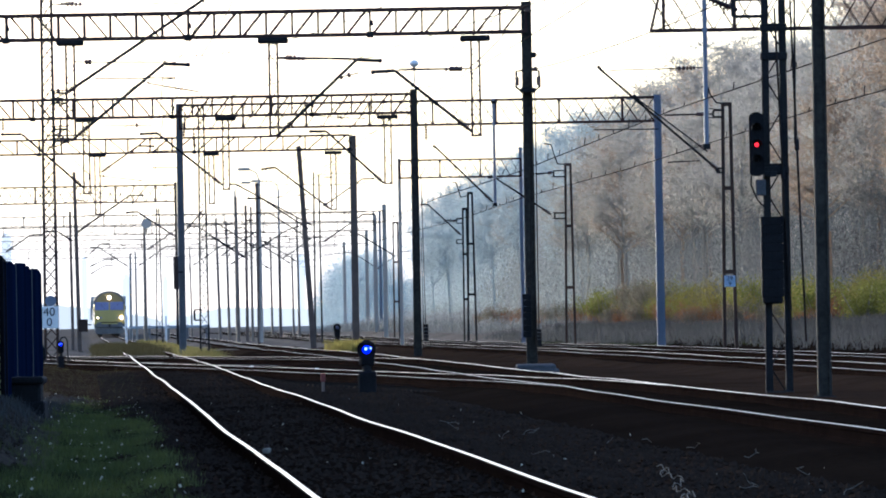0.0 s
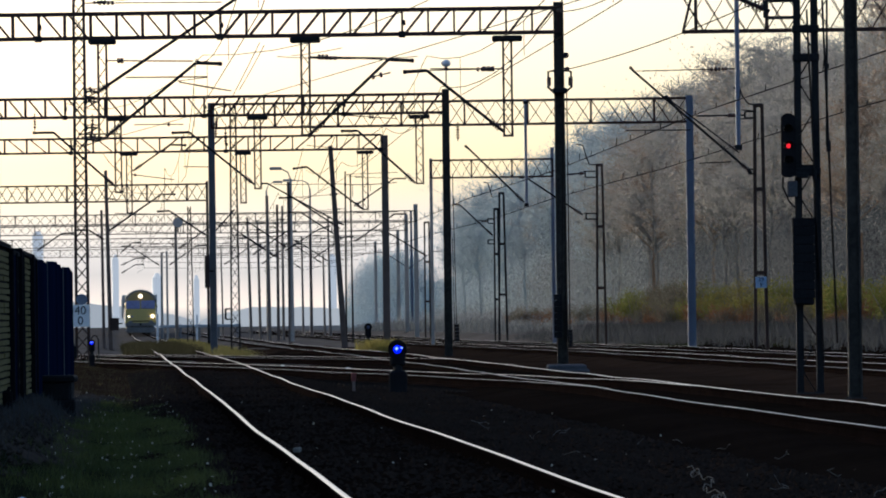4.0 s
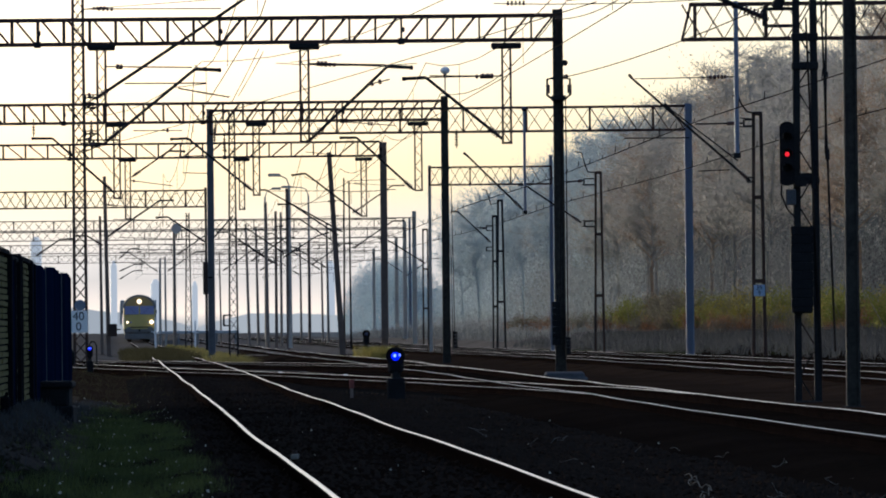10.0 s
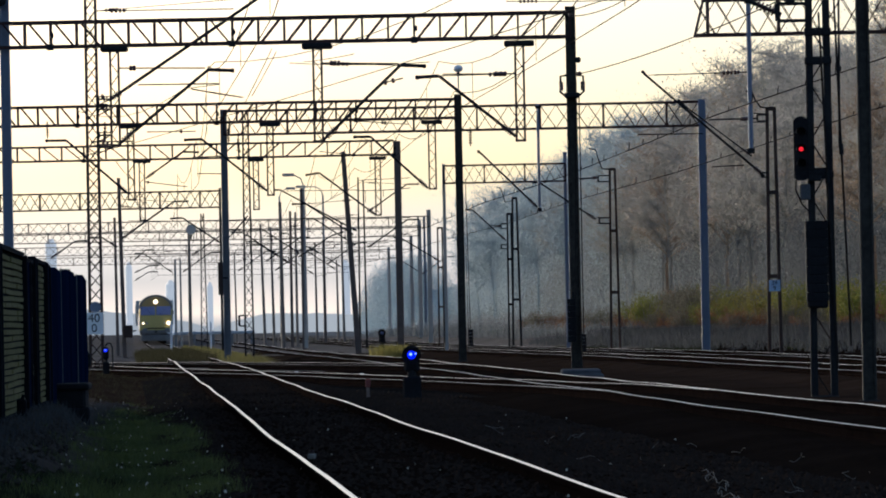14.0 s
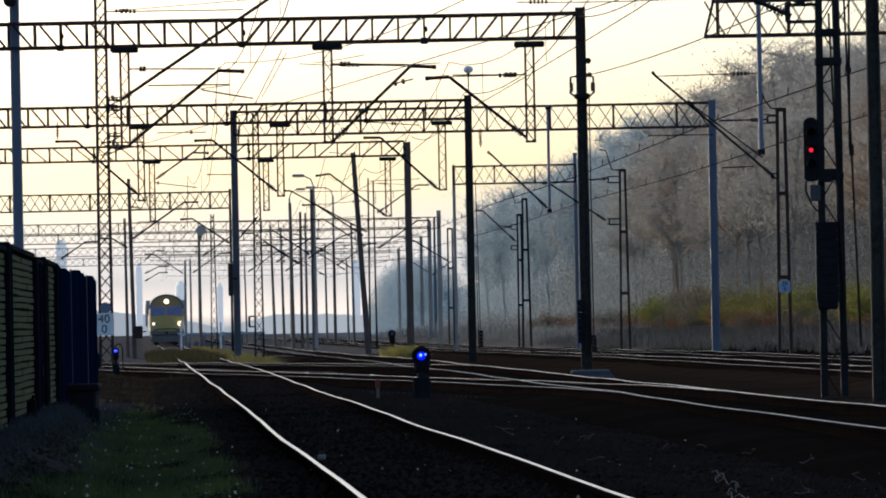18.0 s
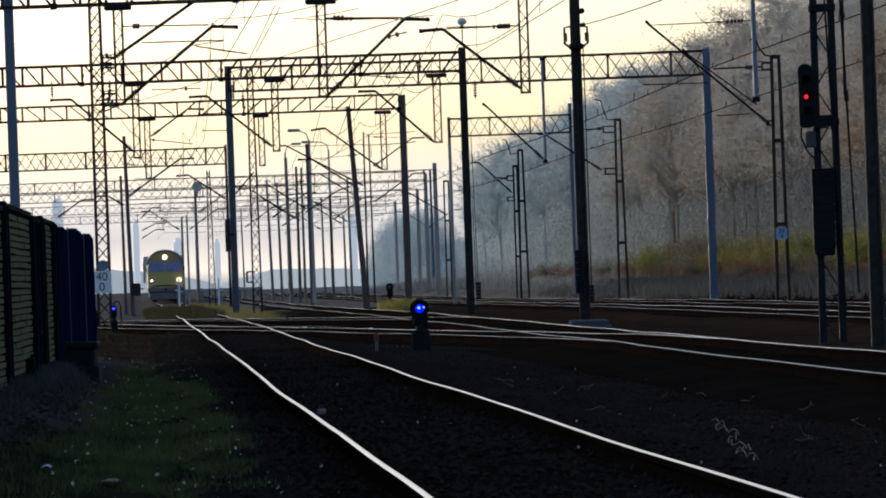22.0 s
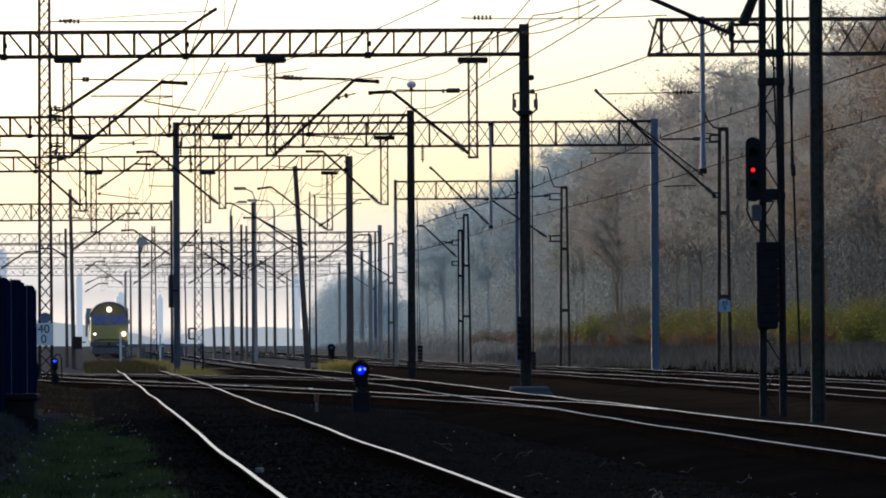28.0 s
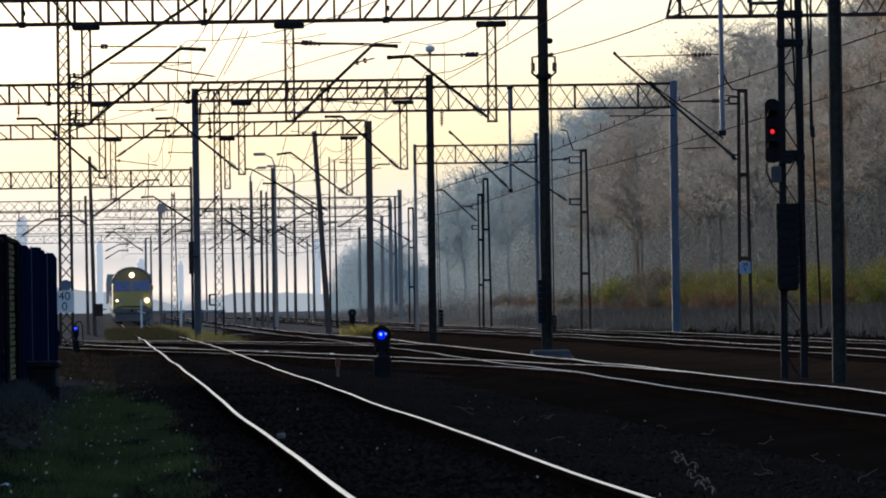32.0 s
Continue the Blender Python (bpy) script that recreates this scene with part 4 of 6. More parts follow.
def blue_panel(y, L, top):
    x = fence_x(y)
    z0 = ground_z(x, y) - 0.03
    t = thing("blue_fence_panel", "dark blue ribbed sheet fence panel", "fence panel", group="fence panels")
    t.matrix_basis = pose(x, y, z0, 0, 0, -math.degrees(math.atan2(fence_x(y + L) - x, L)))
    top = top - z0
    n = 8
    for i in range(n):
        s = (L - 0.1) / n
        vs = []
        for j, (u, dx) in enumerate(((0.0, -0.02), (0.12, 0.035), (0.45, 0.045), (0.57, -0.015), (0.97, -0.02))):
            yy = 0.06 + s * (i + u)
            zt = top - 0.05 + 0.085 * math.sin(math.pi * (0.08 + 0.84 * (i + u) / n)) + random.uniform(-0.01, 0.01)
            vs += [(dx - 0.004, yy, 0.03), (dx - 0.004, yy, zt), (dx + 0.004, yy, zt), (dx + 0.004, yy, 0.03)]
        fs = [(j * 4 + k, j * 4 + (k + 1) % 4, j * 4 + 4 + (k + 1) % 4, j * 4 + 4 + k) for j in range(4) for k in range(4)]
        part("sheet", Shape().add(vs, fs + [(0, 1, 2, 3), (19, 18, 17, 16)]), BLUEFENCE, t)
    part("seam_strip", Shape().box(0.03, 0.045, 0.0, 0.05, 0.05, top + 0.02, 0.004), SLABC, t, "thin pale seam strip")
    for k in (0.0, 0.5):
        part("post", Shape().tube((-0.07, L * k, -0.2), (-0.07, L * k, top + 0.03), 0.05, n=10), POSTDARK, t)
    part("rail", Shape().bar((-0.07, 0.02, top * 0.75), (-0.07, L, top * 0.75), 0.04), POSTDARK, t)


def fence():
    for y, L, dark, top in ((24, 8, 0.9, 1.64), (32, 8, 0.9, 1.65), (40, 8, 0.9, 1.63), (48, 8.8, 0.9, 1.65), (56.8, 7.6, 0.9, 1.67), (64.4, 2.9, 1.6, 1.62), (67.3, 4.3, 1.0, 1.65), (71.6, 1.6, 1.5, 1.64)):
        olive_panel(y, L, dark, top)
    for y, L, top in ((73.2, 4.3, 1.60), (77.6, 7.8, 1.63), (85.5, 5.7, 1.62)):
        blue_panel(y, L, top)


fence()


# ---- locomotive and train ----
def loft(sections, closed_ends=True):
    """Rings of equal length joined into a skin."""
    sh = Shape()
    n = len(sections[0])
    vs = [p for s in sections for p in s]
    fs = [(i * n + j, i * n + (j + 1) % n, (i + 1) * n + (j + 1) % n, (i + 1) * n + j) for i in range(len(sections) - 1) for j in range(n)]
    if closed_ends:
        fs += [tuple(range(n))[::-1], tuple(range((len(sections) - 1) * n, len(sections) * n))]
    return sh.add(vs, fs)


def body_ring(y, w, zb, zs, zt, n=12):
    """Section across a vehicle: upright sides and an arched roof."""
    pts = [(-w / 2, y, zb), (-w / 2, y, zs)]
    for i in range(1, n):
        a = math.pi - math.pi * i / n
        pts.append((w / 2 * math.cos(a), y, zs + (zt - zs) * math.sin(a)))
    return pts + [(w / 2, y, zs), (w / 2, y, zb)]


def locomotive():
    t = thing("locomotive", "yellow-fronted diesel freight locomotive with headlights lit", "locomotive")
    W = 2.65
    part("body", loft([body_ring(1.2, W, 1.05, 2.75, 3.85), body_ring(21.0, W, 1.05, 2.75, 3.85)]), GREENP, t)
    part("cab_nose", loft([body_ring(0.12, W - 0.12, 1.05, 1.95, 2.02), body_ring(0.0 + 0.06, W - 0.05, 1.05, 2.1, 2.2), body_ring(1.2, W, 1.05, 2.2, 2.25)][1:]), YELLOW, t, "yellow cab front")
    part("cab_front", loft([body_ring(0.10, W - 0.1, 1.9, 2.68, 3.72), body_ring(0.5, W - 0.03, 1.9, 2.72, 3.84), body_ring(1.2, W, 1.9, 2.75, 3.85)]), YELLOW, t, "yellow and dark upper cab")
    part("roof_dome", loft([body_ring(0.06, W - 0.22, 2.92, 2.98, 3.66), body_ring(0.10, W - 0.12, 2.88, 2.92, 3.74), body_ring(0.6, W + 0.01, 2.88, 2.92, 3.87)]), TAN, t, "brown roof dome over the cab")
    for s in (-1, 1):
        part("windscreen", Shape().box(min(s * 0.05, s * 1.2), max(s * 0.05, s * 1.2), 0.04, 0.12, 2.24, 2.94, 0.03), GLASS, t, "blue reflecting windscreen")
        part("wiper", Shape().bar((s * 0.3, 0.03, 2.28), (s * 0.75, 0.03, 2.75), 0.016), BLACK, t)
        lamp = part("headlight", Shape().tube((s * 1.0, -0.02, 1.60), (s * 1.0, 0.1, 1.60), 0.15, n=16), BLACK, t)
        # lens balls oversized and uneven: headlight glare put into the shape
        part("lens", Shape().ball((s * 1.0, -0.03, 1.60), 0.17 if s > 0 else 0.10, 8, 14), LAMP_WARM, lamp, "glowing warm headlight lens")
        part("marker_lamp", Shape().tube((s * 0.72, -0.01, 1.60), (s * 0.72, 0.1, 1.60), 0.07, n=12), GLASS, t)
        # buffers greyer than steel: haze over them is put into the colour
        buf = part("buffer", Shape().tube((s * 0.875, 0.1, 1.02), (s * 0.875, -0.45, 1.02), 0.1, n=12), UNDER, t)
        part("buffer_head", Shape().tube((s * 0.875, -0.45, 1.02), (s * 0.875, -0.50, 1.02), 0.22, n=16), UNDER, buf)
        part("handrail", Shape().path([(s * 1.28, 0.0, 1.2), (s * 1.28, -0.04, 2.1)], 0.02), WHITE, t)
        part("step", Shape().box(min(s * 0.95, s * 1.3), max(s * 0.95, s * 1.3), 0.05, 0.6, 0.35, 0.45, 0.02), UNDER, t)
        part("side_mirror", Shape().box(min(s * 1.34, s * 1.42), max(s * 1.34, s * 1.42), 0.5, 0.56, 2.3, 2.6, 0.01), BLACK, t)
    top = part("top_headlight", Shape().tube((0, -0.02, 3.30), (0, 0.15, 3.30), 0.2, n=16), BLACK, t)
    part("lens", Shape().ball((0, -0.03, 3.30), 0.19, 8, 14), LAMP_WARM, top, "glowing warm headlight lens")
    for k in range(11):
        a0, a1 = math.pi * (1 - k / 11), math.pi * (1 - (k + 1) / 11)
        part("roof_rim", Shape().bar((1.28 * math.cos(a0), 0.12, 2.74 + 1.04 * math.sin(a0)), (1.28 * math.cos(a1), 0.12, 2.74 + 1.04 * math.sin(a1)), 0.14, 0.14, (0, 1, 0)), UNDER, t)
    part("front_beam", Shape().box(-1.3, 1.3, 0.08, 0.5, 0.75, 1.08, 0.04), UNDER, t)
    part("snow_plough", Shape().box(-1.2, 1.2, 0.15, 0.35, 0.2, 0.72, 0.05), UNDER, t)
    part("coupling", Shape().bar((0, 0.2, 0.98), (0, -0.35, 0.9), 0.12), STEEL, t)
    part("tail_band", Shape().box(-0.75, 0.75, 0.03, 0.1, 1.16, 1.24, 0.01), BLACK, t, "dark number panel")
    part("fuel_tank", Shape().box(-1.2, 1.2, 8.0, 13.0, 0.35, 1.02, 0.1), UNDER, t)
    part("frame_sill", Shape().box(-1.3, 1.3, 0.5, 21.0, 0.9, 1.08, 0.02), UNDER, t)
    for b in (2.2, 15.0):
        bogie = part("bogie", Shape().box(-1.15, 1.15, b, b + 4.4, 0.42, 0.9, 0.05), UNDER, t)
        for k in range(3):
            for s in (-1, 1):
                part("wheel", Shape().tube((s * 0.68, b + 0.3 + k * 1.9, 0.53), (s * 0.82, b + 0.3 + k * 1.9, 0.53), 0.53, n=20), STEEL, bogie)
    return t


def wagon():
    t = thing("hopper_wagon", "grey bogie hopper wagon coupled in the train", "wagon", group="train wagons")
    part("hopper", loft([[(-1.2, 0.8, 1.2), (-1.45, 0.8, 2.6), (-1.45, 0.8, 3.5), (1.45, 0.8, 3.5), (1.45, 0.8, 2.6), (1.2, 0.8, 1.2)], [(-1.2, 12.2, 1.2), (-1.45, 12.2, 2.6), (-1.45, 12.2, 3.5), (1.45, 12.2, 3.5), (1.45, 12.2, 2.6), (1.2, 12.2, 1.2)]]), WAGON, t)
    for i in range(9):
        for s in (-1, 1):
            part("rib", Shape().bar((s * 1.48, 1.0 + i * 1.38, 1.5), (s * 1.48, 1.0 + i * 1.38, 3.5), 0.1, 0.08), WAGON, t)
    part("sill", Shape().box(-1.2, 1.2, 0.2, 12.8, 0.9, 1.2, 0.03), UNDER, t)
    for b in (1.2, 9.6):
        bogie = part("bogie", Shape().box(-1.1, 1.1, b, b + 2.3, 0.4, 0.85, 0.05), UNDER, t)
        for k in (0.25, 2.05):
            for s in (-1, 1):
                part("wheel", Shape().tube((s * 0.68, b + k, 0.46), (s * 0.82, b + k, 0.46), 0.46, n=18), STEEL, bogie)
    return t


loco = locomotive()
train = [(loco, 0.0)]
first = wagon()
for wk in range(12):
    wg = first if wk == 0 else copy_thing(first, Matrix())
    train.append((wg, 21.4 + wk * 13.2))
# front of the train: seconds, metres down the line
TRAIN = [(0.0, 552), (3.0, 551), (6.0, 546), (9.0, 537), (12.0, 525), (15.0, 511), (18.0, 497), (21.0, 483), (24.0, 469), (26.5, 458), (28.0, 452), (30.0, 443.5), (32.0, 435)]


# ---- wires along the tracks ----
def wire_run(name, label, pts, r=0.009, sag=0.0, drop_to=None):
    """A wire through its supports, with sag in each span, and droppers to a lower wire."""
    t = thing(name, label, "wire", group="overhead wires")
    line = []
    for (a, b) in zip(pts, pts[1:]):
        a, b = Vector(a), Vector(b)
        n = 8
        for i in range(n + (1 if b == Vector(pts[-1]) else 0)):
            u = i / n
            p = a.lerp(b, u)
            p.z -= sag * 4 * u * (1 - u)
            line.append(p)
    part("strand", Shape().path(line, r, 5), WIRE, t)
    if drop_to is not None:
        for p in line[2::3]:
            part("dropper", Shape().path([p, (p.x, p.y, drop_to + grade(p.y))], 0.006, 4), WIRE, t)


def clipped_wire(pts):
    """A taut wire with short upright dropper clips."""
    t = thing("contact_wire", "taut dark contact wire with dropper clips before the bank", "wire", group="overhead wires")
    part("strand", Shape().path([Vector(p) for p in pts], 0.013, 5), WIRE, t)
    for a, b in zip(pts, pts[1:]):
        a, b = Vector(a), Vector(b)
        n = int((b - a).length / 5)
        for i in range(n):
            p = a.lerp(b, (i + 0.5) / n)
            part("dropper_clip", Shape().path([p, p + Vector((0.02, 0, 0.10 + 0.06 * (i % 3)))], 0.011, 4), WIRE, t)


SUPPORT = [40, 97, 149, 207, 250, 300, 360, 420, 480, 540, 600]
for k, c in TRACKS.items():
    mess = [(track_x(c + (0.15 if i % 2 else -0.15), y), y, 7.0 + grade(y)) for i, y in enumerate(SUPPORT)]
    cont = [(track_x(c + (0.2 if i % 2 else -0.2), y), y, 5.65 + grade(y)) for i, y in enumerate(SUPPORT)]
    if k in "AB":
        wire_run("messenger_wire", "sagging messenger wire above a track", mess, 0.009, 0.75, 5.66)
        wire_run("contact_wire", "taut copper contact wire above a track", cont, 0.009, 0.03)
    else:
        clipped_wire(cont)
cross = [(crossover(y) + 0.1, y, 5.7) for y in (97, 149, 180)] 
wire_run("contact_wire", "taut copper contact wire above a track", cross, 0.009, 0.03)
wire_run("messenger_wire", "sagging messenger wire above a track", [(x, y, z + 1.3) for x, y, z in cross], 0.009, 0.6)
# feeder lines along the mast row by the bank, and high lines across
for fx, fz in ((10.4, 8.4),):
    wire_run("feeder_wire", "dark feeder line along the mast row", [(track_x(fx, y), y, fz + grade(y)) for y in (20, 91, 149, 207, 250, 300, 380)], 0.013, 0.7)
# slack cross lines between masts
for a, b, sg in (((2.05, 149.351, 6.56), (4.94, 105.0, 6.10), 0.12), ((1.898, 149.351, 7.905), (3.117, 127.778, 7.441), 0.15),
                 ((0.457, 149.351, 8.278), (5.201, 149.351, 8.315), 0.05)):
    wire_run("slack_line", "slack insulated line strung between masts", [a, b], 0.012, sg)
    ins = thing("line_insulator", "chain of dark line insulators", "insulator", a, "line insulators")
    d = (Vector(b) - Vector(a)).normalized()
    for i in range(5):
        part("disc", Shape().tube(d * (0.3 + i * 0.09), d * (0.35 + i * 0.09), 0.055, n=8), INSUL, ins)

# short stitch wires hung from the cantilevers
for (a, b), sg in ((((-5.449, 164.286, 7.938), (-6.158, 164.286, 6.577)), 0.02),
                (((-5.338, 164.286, 7.862), (-5.98, 164.286, 6.742)), 0.02),
                (((-7.517, 164.286, 6.971), (-6.181, 164.286, 6.721)), 0.03),
                (((-7.602, 164.286, 6.974), (-6.798, 164.286, 7.059)), 0),
                (((-5.02, 164.286, 7.564), (-1.46, 164.286, 7.517)), 0.06),
                (((-4.944, 174.242, 7.984), (-3.572, 174.242, 8.176)), 0.02),
                (((-11.018, 191.667, 5.864), (-10.538, 191.667, 5.312)), 0.05),
                (((-10.538, 191.667, 5.312), (-10.313, 191.667, 4.169)), 0),
                (((-5.91, 221.154, 6.759), (-6.241, 221.154, 5.616)), 0.03),
                (((-4.838, 221.154, 7.104), (-5.433, 221.154, 5.586)), 0.03)):
    wire_run("stitch_wire", "thin dark stitch wire hung under a cantilever", [a, b], 0.011, sg)


def cross_span(y, p, q, sag, n):
    """A wire across the yard at one depth, with short hangers; points are (x, z)."""
    t = thing("cross_span_wire", "thin cross-span wire with hangers over the far yard", "wire", (p[0], y, p[1]), "cross-span wires")
    pts = []
    for i in range(n * 2 + 1):
        u = i / (n * 2)
        pts.append(Vector(((q[0] - p[0]) * u, 0, (q[1] - p[1]) * u - sag * 4 * u * (1 - u))))
    part("strand", Shape().path(pts, 0.020, 4), WIRE, t)
    for i in range(1, n * 2, 2):
        part("hanger", Shape().path([pts[i], pts[i] - Vector((0, 0, 0.35 + 0.3 * (i % 3)))], 0.014, 4), WIRE, t)


for cs in ((410.714, (-22.931, 7.782), (-5.072, 7.644), 0.1, 8), (460.0, (-25.289, 7.326), (-5.687, 7.253), 0.2, 9), (500.0, (-27.49, 7.363), (-7.924, 7.206), 0.1, 7), (522.727, (-29.651, 7.298), (-7.831, 7.218), 0.15, 9), (575.0, (-31.618, 7.532), (-9.617, 7.455), 0.1, 8), (605.263, (-32.758, 7.404), (-10.652, 7.33), 0.2, 8), (638.889, (-34.025, 7.262), (-11.246, 7.187), 0.1, 7), (676.471, (-34.852, 7.159), (-12.499, 7.089), 0.2, 7), (338.235, (-6.963, 7.911), (-4.168, 7.984), 0.05, 3), (718.75, (-37.034, 6.863), (-13.909, 6.792), 0.1, 6)):
    cross_span(*cs)


def rod(y, p, q, beads, r=0.017, bead=0.06):
    """A thin level rod at one depth, with disc insulators at the given shares of its length."""
    t = thing("registration_rod", "thin steadying rod with dark insulators", "rod", (p[0], y, p[1]), "steadying rods")
    d = Vector((q[0] - p[0], 0, q[1] - p[1]))
    part("rod", Shape().path([(0, 0.2, 0), d + Vector((0, 0.2, 0))], r, 5), STEEL, t)
    e = d.normalized()
    for u in beads:
        m = d * u + Vector((0, 0.2, 0))
        part("insulator", Shape().tube(m - e * 0.035, m + e * 0.035, bead, n=8), INSUL, t)


for rd in ((179.688, (-10.847, 9.748), (-7.001, 9.726), (0.12, 0.15, 0.18, 0.21)), (149.351, (-8.477, 6.925), (-6.502, 6.888), (0.13, 0.17)),
           (149.351, (-3.812, 6.95), (-2.058, 6.901), (0.12, 0.17, 0.22)), (149.351, (0.63, 6.613), (-1.046, 6.635), (0.14, 0.2, 0.26)),
           (149.351, (-8.063, 6.533), (-6.179, 6.522), ()), (149.351, (-6.829, 6.409), (-5.661, 6.194), ()), (149.351, (-2.412, 6.461), (-1.956, 6.563), (0.1, 0.5)),
           (149.351, (-9.174, 5.239), (-8.199, 5.234), (0.3,)), (179.688, (-10.89, 7.371), (-10.484, 7.369), (0.5,)), (179.688, (-10.892, 7.121), (-10.454, 7.118), ()), (179.688, (-10.895, 6.37), (-10.458, 6.368), ()), (179.688, (-10.897, 6.042), (-10.365, 6.039), (0.6,)),
           (198.276, (5.078, 8.356), (8.028, 8.391), (0.72, 0.76, 0.8, 0.84)), (198.276, (4.55, 6.547), (6.533, 6.536), ()), (198.276, (6.786, 5.517), (7.769, 5.546), ()), (198.276, (8.001, 6.855), (8.432, 6.853), ()), (198.276, (8.089, 7.131), (8.468, 7.094), ()),
           (221.154, (-4.54, 7.851), (-2.713, 7.706), (0.5, 0.55)), (209.091, (-11.023, 7.256), (-9.441, 7.247), (0.7,)), (221.154, (-9.031, 6.145), (-9.993, 6.17), ()), (221.154, (-9.028, 6.761), (-10.028, 6.728), ()), (250.0, (-13.342, 6.586), (-11.668, 6.359), (0.1,)),
           (298.701, (-6.14, 8.729), (-7.828, 8.921), ()), (338.235, (-6.813, 8.44), (-4.165, 8.513), ()), (338.235, (-6.875, 7.94), (-10.64, 7.962), ()), (261.364, (4.283, 6.717), (4.783, 6.714), ()), (261.364, (4.281, 6.49), (4.781, 6.487), ()), (261.364, (4.273, 5.035), (4.773, 5.032), ()), (261.364, (4.271, 4.807), (4.771, 4.804), ()), (261.364, (3.373, 6.609), (4.282, 6.649), ())):
    rod(*rd)


def pendant(x, y, z, n, r):
    """A string of disc insulators hanging from a beam."""
    t = thing("pendant_insulator", "short string of dark insulators hanging from a beam", "insulator", (x, y, z), "pendant insulators")
    part("hanger", Shape().path([(0, 0, 0.15), (0, 0, -n * 0.09 - 0.05)], 0.02, 5), STEEL, t)
    for i in range(n):
        part("disc", Shape().tube((0, 0, -i * 0.09 - 0.05), (0, 0, -i * 0.09 - 0.005), r * 0.6, r, 8), INSUL, t)


pendant(-17.13, 208.8, 7.48, 5, 0.075)
pendant(-10.6, 179.3, 6.5, 4, 0.06)
pendant(-0.64, 220.9, 7.4, 5, 0.075)
pendant(-8.35, 208.8, 7.5, 4, 0.06)
pendant(-8.86, 220.7, 7.55, 4, 0.07)
pendant(-8.53, 220.7, 7.3, 5, 0.07)
pendant(-14.2, 208.8, 7.5, 4, 0.06)


def mast_arm(mast, z, length, beads):
    """A short arm off a mast with a rod insulator and clamp."""
    x, y, z = 0.19, -0.24, z - mast.location.z
    a = part("bracket_arm", Shape().bar((x, y, z), (x + length, y, z), 0.06, 0.05), STEEL, mast, "short dark bracket arm")
    part("strut", Shape().path([(x, y, z - 0.16), (x + length * 0.8, y, z - 0.02)], 0.018, 5), STEEL, a)
    for i in range(beads):
        part("insulator", Shape().tube((x + length * 0.35 + i * 0.07, y, z), (x + length * 0.35 + i * 0.07 + 0.04, y, z), 0.065, n=8), INSUL, a)
    part("clamp", Shape().box(x - 0.06, x + 0.03, y - 0.08, y + 0.1, z - 0.09, z + 0.09, 0.015), STEEL, a)


for az, al, ab in ((7.28, 0.40, 2), (7.13, 0.26, 1), (7.0, 0.36, 2), (6.28, 0.36, 1), (5.95, 0.42, 2)):
    mast_arm(fence_mast, az, al, ab)


# ---- anchor gear on the near gantry mast ----
def mast_gear():
    y = 149.351
    t = thing("anchor_gear", "dark anchor bracket and insulators clamped round a mast", "bracket", (1.927, y, 6.345))
    for s in (-1, 1):
        part("hoop", Shape().path([(s * 0.12, 0, 0.2), (s * 0.26, 0, 0.18), (s * 0.27, 0, -0.18), (s * 0.13, 0, -0.3)], 0.03, 6), STEEL, t)
        part("insulator", Shape().tube((s * 0.25, 0, -0.15), (s * 0.25, 0, 0.05), 0.05), INSUL, t)
    part("band", Shape().box(-0.17, 0.17, -0.16, 0.3, -0.32, -0.2, 0.02), STEEL, t)
    part("pulley", Shape().tube((0.15, -0.03, 0.55), (0.15, 0.03, 0.55), 0.07, n=12), STEEL, t)
    w = thing("tension_weight", "hanging iron tension weight beside a mast", "weight", (1.846, y - 0.2, 1.409))
    for i in range(7):
        part("iron_block", Shape().box(-0.13, 0.06, -0.1, 0.1, -1.0 + i * 0.143, -1.0 + i * 0.143 + 0.138, 0.012), BLACK, w)
    part("rope", Shape().path([(0.06, 0, 0), (0.16, 0, 4.6)], 0.012, 5), WIRE, w)
    part("hook", Shape().tube((0, 0, 0), (0, 0, 0.15), 0.03), STEEL, w)


mast_gear()


def balance_weight(x, y, ztop, zweight, w, h, lean):
    """A rope down a mast with its tension weights just above the ground."""
    t = thing("balance_weight", "slim tension weight on a rope beside a gantry mast", "weight", (x, y, zweight), "balance weights")
    part("rope", Shape().path([(0, 0, h), (lean, 0, ztop - zweight)], 0.014, 5), WIRE, t)
    for i in range(5):
        part("disc", Shape().tube((0, 0, i * h / 5), (0, 0, (i + 0.9) * h / 5), w / 2, n=10), BLACK, t)
    part("guide_rod", Shape().path([(-0.06, 0.05, -0.2), (-0.06 + lean * 0.5, 0.05, (ztop - zweight) * 0.62)], 0.012, 5), STEEL, t)


balance_weight(-0.72, 208.0, 5.5, 0.14, 0.17, 0.56, -0.07)
balance_weight(2.08, 149.0, 6.08, 0.20, 0.12, 0.40, 0.0)


# ---- yard furniture ----
def round_floodlight(x, y, z):
    t = thing("yard_floodlight", "grey-blue drum floodlight on a concrete pole", "lamp", (x, y, z))
    part("housing", Shape().tube((0, -0.12, 0), (0, 0.14, 0), 0.30, 0.26, 8), HAZEGALV, t)
    part("glass", Shape().tube((0, -0.13, 0), (0, -0.115, 0), 0.24, n=12), HAZEGALV, t, "dull front glass")
    part("yoke", Shape().bar((0, 0, -0.55), (0, 0, -0.25), 0.08), STEEL, t)
    for s in (-1, 1):
        part("cable_stay", Shape().tube((s * 0.2, 0, -0.1), (s * 0.1, 0, -0.8), 0.02), STEEL, t)


round_floodlight(-17.133, 370.968, 6.547)


